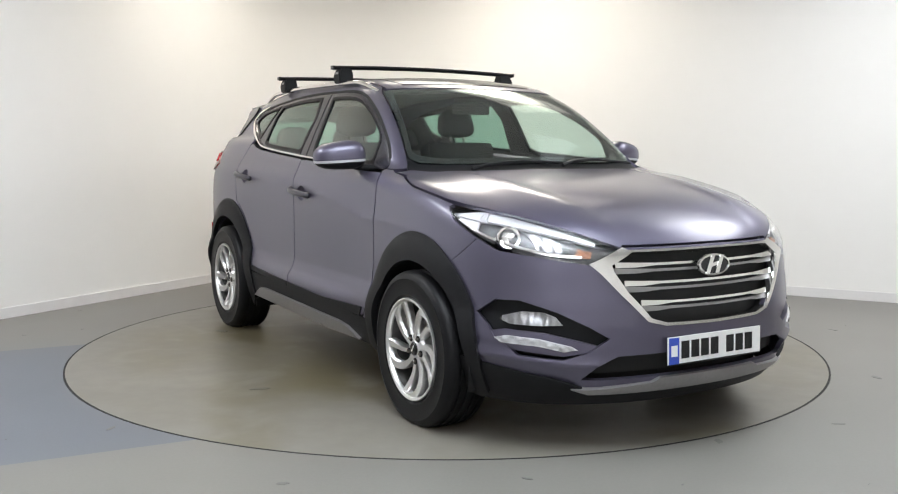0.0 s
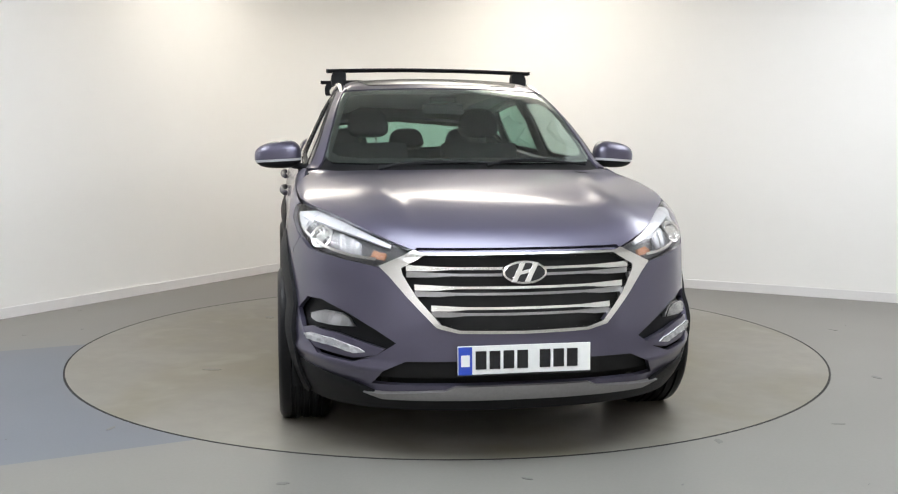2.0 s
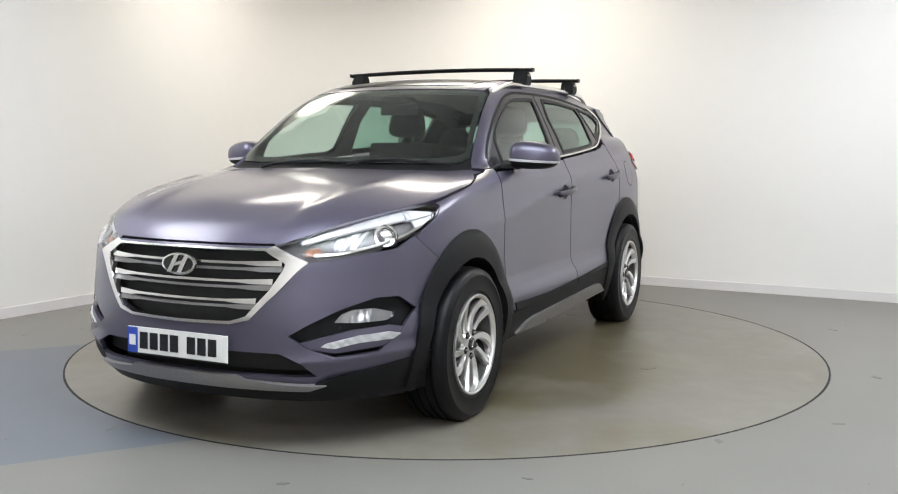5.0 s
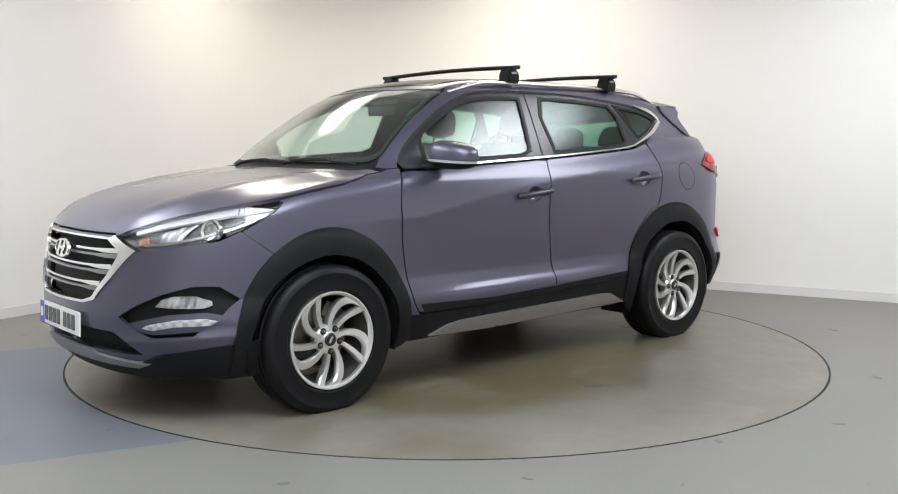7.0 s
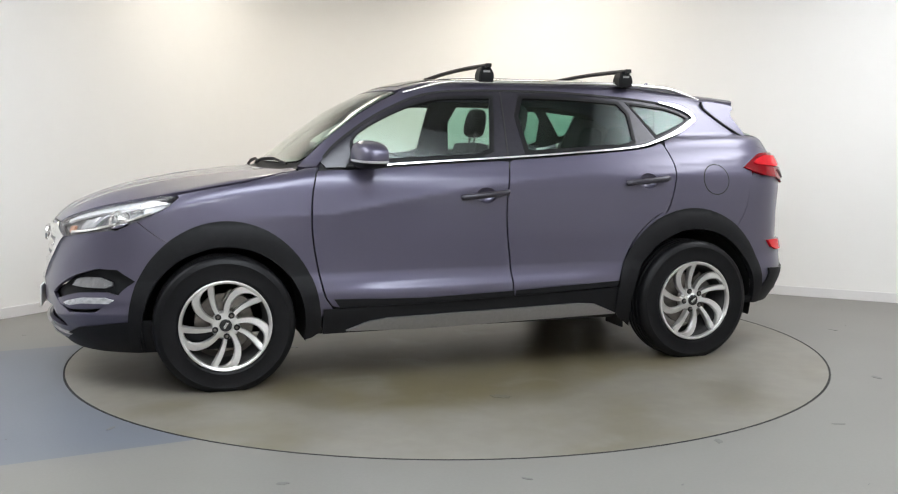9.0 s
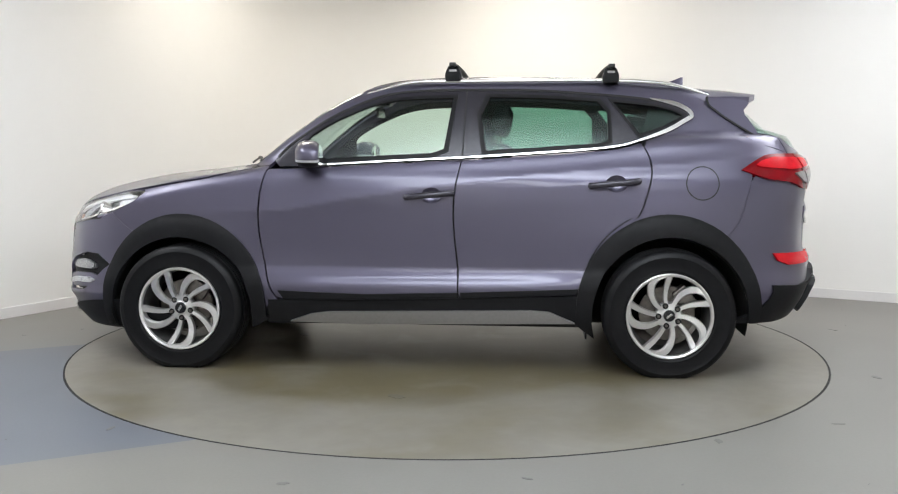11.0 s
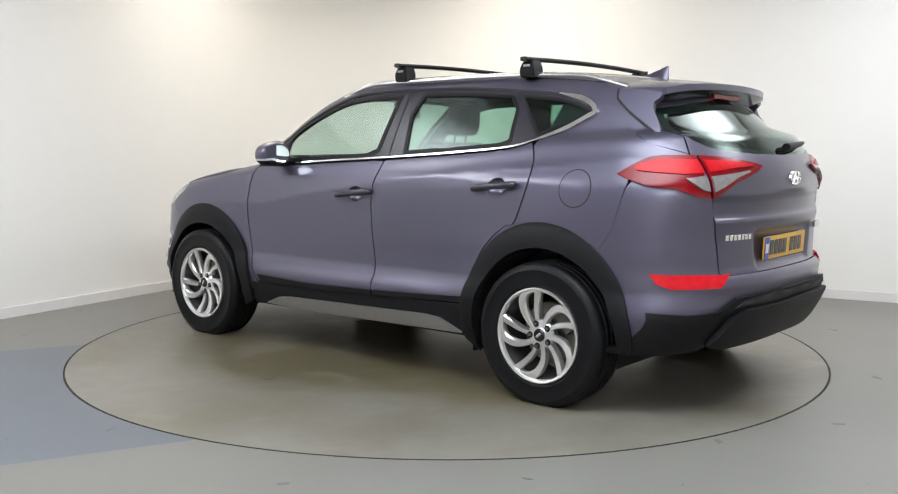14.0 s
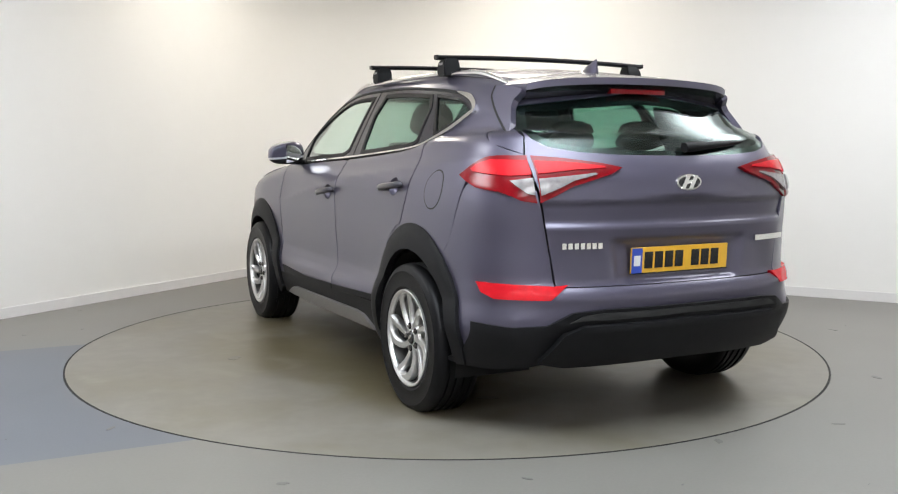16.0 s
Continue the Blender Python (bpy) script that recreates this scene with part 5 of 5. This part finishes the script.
    for t in np.linspace(-1, 1, 25):
        y = 0.555 * t
        e = abs(t) ** 8
        x_end = 1.872 - 0.035 * t * t - 0.05 * e
        z_end = 1.530 - 0.022 * t * t - 0.012 * e
        x0 = 1.56
        z0 = float(hit("top", [(x0, y)])[0][2]) + 0.003
        rows.append([sp.verts.new(v) for v in ((x0, y, z0), ((x0 + x_end) / 2, y, (z0 + z_end) / 2 + 0.006), (x_end, y, z_end + 0.004), (x_end - 0.002, y, z_end - 0.026), (x_end - 0.10, y, z_end - 0.085), (x0 + 0.09, y, z0 - 0.10), (x0, y, z0 - 0.04))])
    for a, b in zip(rows, rows[1:]):
        for j in range(7):
            f = sp.faces.new((a[j], b[j], b[(j + 1) % 7], a[(j + 1) % 7]))
            f.material_index = 0 if j in (0, 1, 2) else 1
    sp.faces.new(rows[0]), sp.faces.new(rows[-1][::-1])
    bmesh.ops.recalc_face_normals(sp, faces=sp.faces)
    spo = part("roof_spoiler", sp, [PAINT, BLACK], car, "body-coloured roof spoiler, black beneath", smooth=35)
    part("brake_lamp", boxed(1.800, 1.838, -0.15, 0.15, 1.463, 1.484, 0.004), REDLENS, spo, "high red brake lamp")
    for s in (1, -1):
        fin = np.array([(1.555, 1.498), (1.562, 1.455), (1.66, 1.375), (1.77, 1.305), (1.83, 1.268), (1.80, 1.33), (1.752, 1.40), (1.748, 1.43), (1.772, 1.452), (1.778, 1.462), (1.772, 1.474), (1.70, 1.488), (1.60, 1.498)])
        panel("spoiler_side", "side", fin, PAINT, spo, "body-coloured spoiler side", sign=s, step=0.02, lift=0.006, thick=0.03, fn=cabin_side)
        seam = curve([(1.553, 1.498), (1.558, 1.46), (1.58, 1.435), (1.66, 1.373), (1.77, 1.303), (1.83, 1.266)], 4)
        panel("spoiler_seam", "side", band(seam, 0.009), DARK, spo, sign=s, step=0.02, lift=0.0075, thick=0.01, fn=cabin_side)


# ---------------------------------------------------------------- wheels
def wheel_meshes():
    prof = [(0.226, 0.10), (0.234, 0.110), (0.246, 0.1145), (0.249, 0.1135), (0.280, 0.1185), (0.311, 0.1165), (0.314, 0.118), (0.332, 0.111), (0.345, 0.100), (0.350, 0.084)]
    for y in (0.058, 0.02, -0.02, -0.058):
        prof += [(0.352, y + 0.009), (0.344, y + 0.006), (0.344, y - 0.006), (0.352, y - 0.009)]
    prof += [(0.350, -0.084), (0.340, -0.10), (0.325, -0.108), (0.30, -0.114), (0.27, -0.117), (0.245, -0.112), (0.226, -0.10)]
    ring = lathe(prof, 120)
    for v in ring.verts:   # pressed flat where it stands
        if v.co.z < -0.334:
            v.co.z = -0.334
    tyre = mesh_from("tyre", ring, RUBBER)
    rim = mesh_from("rim", lathe([(0.230, 0.108), (0.229, 0.116), (0.224, 0.1175), (0.215, 0.113), (0.211, 0.100), (0.214, 0.09), (0.230, 0.09), (0.230, 0.108)], 80), ALLOY)
    barrel = mesh_from("rim_barrel", lathe([(0.213, 0.092), (0.206, 0.05), (0.200, -0.10), (0.228, -0.105), (0.231, 0.0), (0.230, 0.092), (0.213, 0.092)], 72), BARREL)

    def spoke(way, widths, depth):
        """A swept spoke along (radius, degrees) points, its face bevelled to the sides."""
        bm = bmesh.new()
        ways = curve(way, 4)
        wide = np.interp(np.linspace(0, 1, len(ways)), np.linspace(0, 1, len(widths)), widths)
        line = np.array([(r * math.cos(radians(a)), r * math.sin(radians(a))) for r, a in ways])
        tangent = np.gradient(line, axis=0)
        rows = []
        for (r, _), p, d, w in zip(ways, line, tangent, wide):
            d = d / np.linalg.norm(d)
            n = np.array([-d[1], d[0]])
            t = (r - 0.045) / 0.18
            y = 0.084 + 0.026 * t - 0.008 * math.sin(math.pi * min(1, t))
            rows.append([bm.verts.new((*(p + n * o)[:1], y + h, (p + n * o)[1])) for o, h in ((-w, -0.011), (-w * 0.78, 0.0), (w * 0.62, 0.0025), (w, -0.009), (w * 0.85, -depth), (-w * 0.85, -depth))])
        for a, b in zip(rows, rows[1:]):
            for j in range(6):
                bm.faces.new((a[j], b[j], b[(j + 1) % 6], a[(j + 1) % 6]))
        bm.faces.new(rows[0]), bm.faces.new(rows[-1][::-1])
        bmesh.ops.recalc_face_normals(bm, faces=bm.faces)
        return bm
    # each pair: a broad spoke that bends into the rim, and a slimmer one that meets its end
    sp1 = mesh_from("spoke", spoke([(0.044, -30), (0.09, -27), (0.14, -20), (0.186, -10), (0.209, 1), (0.216, 12), (0.216, 21)], [0.013, 0.0155, 0.0195, 0.0225, 0.018, 0.012, 0.009], 0.032), ALLOY)
    sp2 = mesh_from("spoke", spoke([(0.044, 6), (0.09, 9), (0.14, 14), (0.19, 19), (0.219, 21)], [0.012, 0.013, 0.0155, 0.018, 0.020], 0.036), ALLOY)
    hub = mesh_from("hub", lathe([(0.0, 0.088), (0.034, 0.090), (0.038, 0.086), (0.064, 0.083), (0.073, 0.070), (0.070, 0.03), (0.0, 0.03)], 40), ALLOY)
    cap = mesh_from("hub_cap", lathe([(0.0, 0.098), (0.026, 0.097), (0.031, 0.092), (0.032, 0.08)], 32), BLACK)
    nut = mesh_from("wheel_nut", lathe([(0.0, 0.010), (0.005, 0.010), (0.0075, 0.006), (0.0075, -0.01)], 6), STEEL)
    cup = mesh_from("nut_cup", lathe([(0.0, 0.0), (0.013, 0.001), (0.014, 0.004), (0.016, 0.0)], 18), DARK)
    disc = mesh_from("brake_disc", lathe([(0.0, -0.005), (0.145, -0.005), (0.15, -0.008), (0.15, -0.025), (0.0, -0.025)], 48), STEEL)
    cal = mesh_from("caliper", boxed(0.085, 0.165, -0.05, 0.03, -0.07, 0.07, 0.012), STEEL)
    lid = mesh_from("cap_mark", boxed(-0.017, 0.017, 0.0968, 0.0992, -0.006, 0.006, 0.002), CHROME)
    for m, a in ((tyre, 35), (rim, 30), (barrel, 40), (sp1, 35), (sp2, 35), (hub, 30), (cap, 40), (disc, 30)):
        m.set_sharp_from_angle(angle=radians(a))
        m.polygons.foreach_set("use_smooth", [True] * len(m.polygons))
    return dict(tyre=tyre, rim=rim, barrel=barrel, sp1=sp1, sp2=sp2, hub=hub, cap=cap, nut=nut, cup=cup, disc=disc, cal=cal, lid=lid)


def build_wheels(car):
    ms = wheel_meshes()
    for x in (-1.335, 1.335):
        for s in (1, -1):
            w = new("wheel")
            w.parent = car
            w["label"] = "ten-spoke silver alloy wheel with black tyre"
            # outer face looks along +y of the wheel; the left side is turned about z
            spin = {(-1.335, -1): 122, (1.335, -1): 140}.get((x, s), 122)
            w.matrix_basis = pose(x, s * 0.814, 0.334, 0, 0, 0 if s > 0 else 180) @ pose(0, 0, 0, 0, -spin, 0)
            part("tyre", ms["tyre"], None, w, "black ribbed tyre").matrix_basis = pose(0, 0, 0, 0, spin, 0)
            rim = part("rim", ms["rim"], None, w, "silver alloy rim")
            part("rim_barrel", ms["barrel"], None, w, "inner rim barrel, silver darkened for shade")
            for k in range(5):
                for m in ("sp1", "sp2"):
                    sp = part("spoke", ms[m], None, rim)
                    sp.matrix_basis = pose(0, 0, 0, 0, 72 * k, 0)
                a = radians(72 * k)
                for m, y in (("cup", 0.0860), ("nut", 0.089)):
                    o = part("wheel_nut" if m == "nut" else "nut_cup", ms[m], None, rim)
                    o.matrix_basis = pose(0.056 * math.cos(a), y, 0.056 * math.sin(a))
            part("hub", ms["hub"], None, rim)
            part("hub_cap", ms["cap"], None, rim, "black centre cap")
            part("cap_mark", ms["lid"], None, rim)
            part("brake_disc", ms["disc"], None, w, "worn steel brake disc")
            part("caliper", ms["cal"], None, w)


# ---------------------------------------------------------------- mirrors, cabin, underside
def build_mirrors(car):
    for s in (1, -1):
        mir = new("door_mirror")
        mir.parent = car
        mir["label"] = "body-coloured door mirror with white indicator strip"

        def blob(z_cut_lo, z_cut_hi, grow):
            bm = bmesh.new()
            bmesh.ops.create_uvsphere(bm, u_segments=32, v_segments=20, radius=1.0)
            for v in bm.verts:
                x, y, z = (math.copysign(abs(c) ** 0.72, c) for c in v.co)
                sx, sy, sz = 0.078, 0.122, 0.082
                px = x * sx * (1.0 if x < 0 else 0.95)
                py = y * sy
                pz = z * sz * (1.0 - 0.22 * y) if z > 0 else z * sz * 0.75
                v.co = Vector((px * grow + 0.03 * y * 1.0, py * grow, pz * grow))
            for v in bm.verts:
                v.co.x = min(v.co.x, 0.055 + 0.02 * v.co.y / 0.128)
            geom = bm.verts[:] + bm.edges[:] + bm.faces[:]
            bmesh.ops.bisect_plane(bm, geom=geom, plane_co=(0, 0, z_cut_lo), plane_no=(0, 0.06, 1), clear_inner=True)
            geom = bm.verts[:] + bm.edges[:] + bm.faces[:]
            bmesh.ops.bisect_plane(bm, geom=geom, plane_co=(0, 0, z_cut_hi), plane_no=(0, 0.06, 1), clear_outer=True)
            bmesh.ops.holes_fill(bm, edges=[e for e in bm.edges if e.is_boundary])
            if s < 0:
                bmesh.ops.scale(bm, vec=(1, -1, 1), verts=bm.verts)
                bmesh.ops.reverse_faces(bm, faces=bm.faces)
            bmesh.ops.recalc_face_normals(bm, faces=bm.faces)
            return bm
        mir.matrix_basis = pose(-0.592, s * 0.925, 1.172)
        part("shell", blob(-0.012, 1, 1.0), PAINT, mir, smooth=35)
        part("indicator_strip", blob(-0.024, -0.013, 1.0), WHITEREF, mir, "white indicator strip", smooth=35)
        part("base", blob(-1, -0.025, 0.985), CLAD, mir, "black lower shell", smooth=35)
        g = lathe([(0, 0.0), (1, 0.0), (1, -0.02), (0, -0.02)], 32)
        bmesh.ops.transform(g, matrix=pose(0.057, s * 0.004, 0.006, 0, 0, -90) @ Matrix.Diagonal((0.090, 1, 0.056, 1)), verts=g.verts)
        bmesh.ops.recalc_face_normals(g, faces=g.faces)
        part("mirror_glass", g, MIRROR, mir, "silvered mirror glass")
        part("arm", tube([(-0.01, -s * 0.08, -0.045), (-0.06, -s * 0.14, -0.052), (-0.09, -s * 0.19, -0.05)], [0.024, 0.028, 0.03], 10, 0.7), CLAD, mir, "black mirror arm", smooth=50)


MIRROR = material("mirror_silver", (0.9, 0.9, 0.9), 0.02, 1.0, 0)


def seat(name, x, y, w, high, car):
    st = new(name)
    st.parent = car
    st["label"] = "dark cloth car seat with headrest"
    part("cushion", boxed(x - 0.28, x + 0.24, y - w, y + w, 0.55, 0.72, 0.05), CLOTH, st, smooth=40)
    tilt = pose(x + 0.22, y, 0.68, 0, 14, 0)
    part("backrest", boxed(-0.07, 0.07, -w, w, 0.0, high, 0.05, tilt), CLOTH, st, smooth=40)
    for dy in ((0,) if w < 0.4 else (-0.42, 0.0, 0.42)):
        m = pose(x + 0.22, y + dy, 0.68, 0, 12, 0)
        tall = (0.04, 0.23) if w < 0.4 else (0.02, 0.17)
        bm = bmesh.new()
        bmesh.ops.create_uvsphere(bm, u_segments=20, v_segments=14, radius=1.0)
        for v in bm.verts:
            q = [math.copysign(abs(c) ** 0.62, c) for c in v.co]
            v.co = m @ Vector((q[0] * 0.05, q[1] * (0.125 - 0.02 * q[2]), high + sum(tall) / 2 + q[2] * (tall[1] - tall[0]) / 2))
        part("headrest", bm, CLOTH, st, smooth=60)
        for d2 in (-0.05, 0.05):
            part("headrest_post", boxed(-0.006, 0.006, d2 - 0.006, d2 + 0.006, high - 0.02, high + 0.06, 0, m), STEEL, st)


def build_cabin(car):
    part("floor_pan", boxed(-2.02, 1.50, -0.50, 0.50, 0.21, 0.34, 0.03), DARK, car)
    part("side_sill", boxed(-0.88, 0.88, -0.80, -0.50, 0.24, 0.36, 0.02), DARK, car)
    part("side_sill", boxed(-0.88, 0.88, 0.50, 0.80, 0.24, 0.36, 0.02), DARK, car)
    part("engine_bay", boxed(-2.08, -0.95, -0.50, 0.50, 0.34, 0.80, 0.05), DARK, car)
    part("boot_floor", boxed(0.95, 2.0, -0.50, 0.50, 0.40, 0.72, 0.03), DARK, car)
    dash = sym([(-0.93, 0.0), (-0.91, 0.45), (-0.86, 0.66), (-0.55, 0.70), (-0.45, 0.5), (-0.43, 0.0)])
    bm = bmesh.new()
    lo, hi = [], []
    for x, y in dash:
        lo.append(bm.verts.new((x, y, 0.55)))
        hi.append(bm.verts.new((x, y, 1.085 - 0.05 * (x + 0.93) - 0.02 * (y / 0.7) ** 2)))
    bm.faces.new(hi), bm.faces.new(lo[::-1])
    for i in range(len(lo)):
        bm.faces.new((lo[i], lo[(i + 1) % len(lo)], hi[(i + 1) % len(lo)], hi[i]))
    bmesh.ops.recalc_face_normals(bm, faces=bm.faces)
    part("dashboard", bm, CABIN, car, "dark plastic dashboard")
    part("instrument_hood", boxed(-0.62, -0.40, 0.20, 0.52, 1.03, 1.10, 0.03), CABIN, car)
    part("screen", boxed(-0.46, -0.43, -0.12, 0.12, 0.95, 1.08, 0.01), BLACK, car)
    wheel = new("steering_wheel")
    wheel.parent = car
    wheel["label"] = "dark leather steering wheel"
    wheel.matrix_basis = pose(-0.30, 0.36, 0.98, 0, -62, 0)
    ring = tube([(0.18 * math.cos(a), 0.18 * math.sin(a), 0) for a in np.linspace(0, 2 * math.pi, 33)], 0.015, 8)
    part("wheel_rim", ring, CABIN, wheel, smooth=60)
    part("boss", boxed(-0.06, 0.06, -0.07, 0.07, -0.03, 0.01, 0.02), CABIN, wheel)
    part("cross_spoke", boxed(-0.015, 0.015, -0.17, 0.17, -0.012, 0.0, 0.004), CABIN, wheel)
    seat("front_seat", 0.05, 0.36, 0.25, 0.58, car)
    seat("front_seat", 0.05, -0.36, 0.25, 0.58, car)
    seat("rear_seat", 0.95, 0.0, 0.62, 0.52, car)
    # inner door cards, roof lining, inner pillars
    for s in (1, -1):
        card = np.array([(-0.80, 0.45), (-0.82, 1.09), (-0.2, 1.125), (0.5, 1.165), (1.1, 1.205), (1.15, 0.9), (0.85, 0.45)])
        panel("door_card", "side", card, CABIN, car, "dark inner door lining", sign=s, step=0.08, lift=-0.07, thick=0.02)
        side_card = np.array([(1.12, 0.75), (1.12, 1.20), (1.19, 1.27), (1.24, 1.46), (1.40, 1.44), (1.55, 1.36), (1.75, 1.20), (1.70, 0.80)])
        panel("boot_lining", "side", side_card, CABIN, car, "dark boot lining", sign=s, step=0.08, lift=-0.05, thick=0.02)
    lining = sym([(-0.28, 0.0), (-0.26, 0.50), (0.2, 0.535), (1.0, 0.53), (1.62, 0.46), (1.66, 0.0)])
    panel("headlining", "top", lining, LINING, car, "light grey roof lining", step=0.07, lift=-0.035, thick=0.01)
    im = part("rear_view_mirror", boxed(-0.36, -0.34, -0.12, 0.12, 1.405, 1.465, 0.008), BLACK, car, "cabin mirror")
    part("sensor_pod", boxed(-0.40, -0.28, -0.07, 0.07, 1.475, 1.505, 0.012), BLACK, car)
    part("parcel_cover", boxed(1.22, 1.80, -0.58, 0.58, 1.06, 1.075, 0.004), CABIN, car, "dark parcel cover")
    part("exhaust_box", boxed(1.60, 1.85, 0.10, 0.5, 0.30, 0.40, 0.03), DARK, car)
    part("rear_axle", boxed(1.25, 1.42, -0.62, 0.62, 0.24, 0.34, 0.04), DARK, car)


def build_car():
    car = new("car")
    tagged(car, "grey-violet metallic family SUV with black arches on the turntable", "car")
    build_front(car)
    build_hood(car)
    build_headlamps(car)
    build_sides(car)
    build_roof(car)
    build_rear(car)
    build_wheels(car)
    build_mirrors(car)
    build_cabin(car)
    return car


build_room()
build_lights()
TABLE_OB = build_turntable()
CAR = build_car()
BARS = build_roof_bars()


def motions():
    for thing, base in ((TABLE_OB, Matrix.Identity(4)), (CAR, CAR_BASE), *((b, CAR_BASE) for b in BARS)):
        walk(thing, [(t, pose(0, 0, 0, 0, 0, a) @ base) for t, a in TURN])


motions()
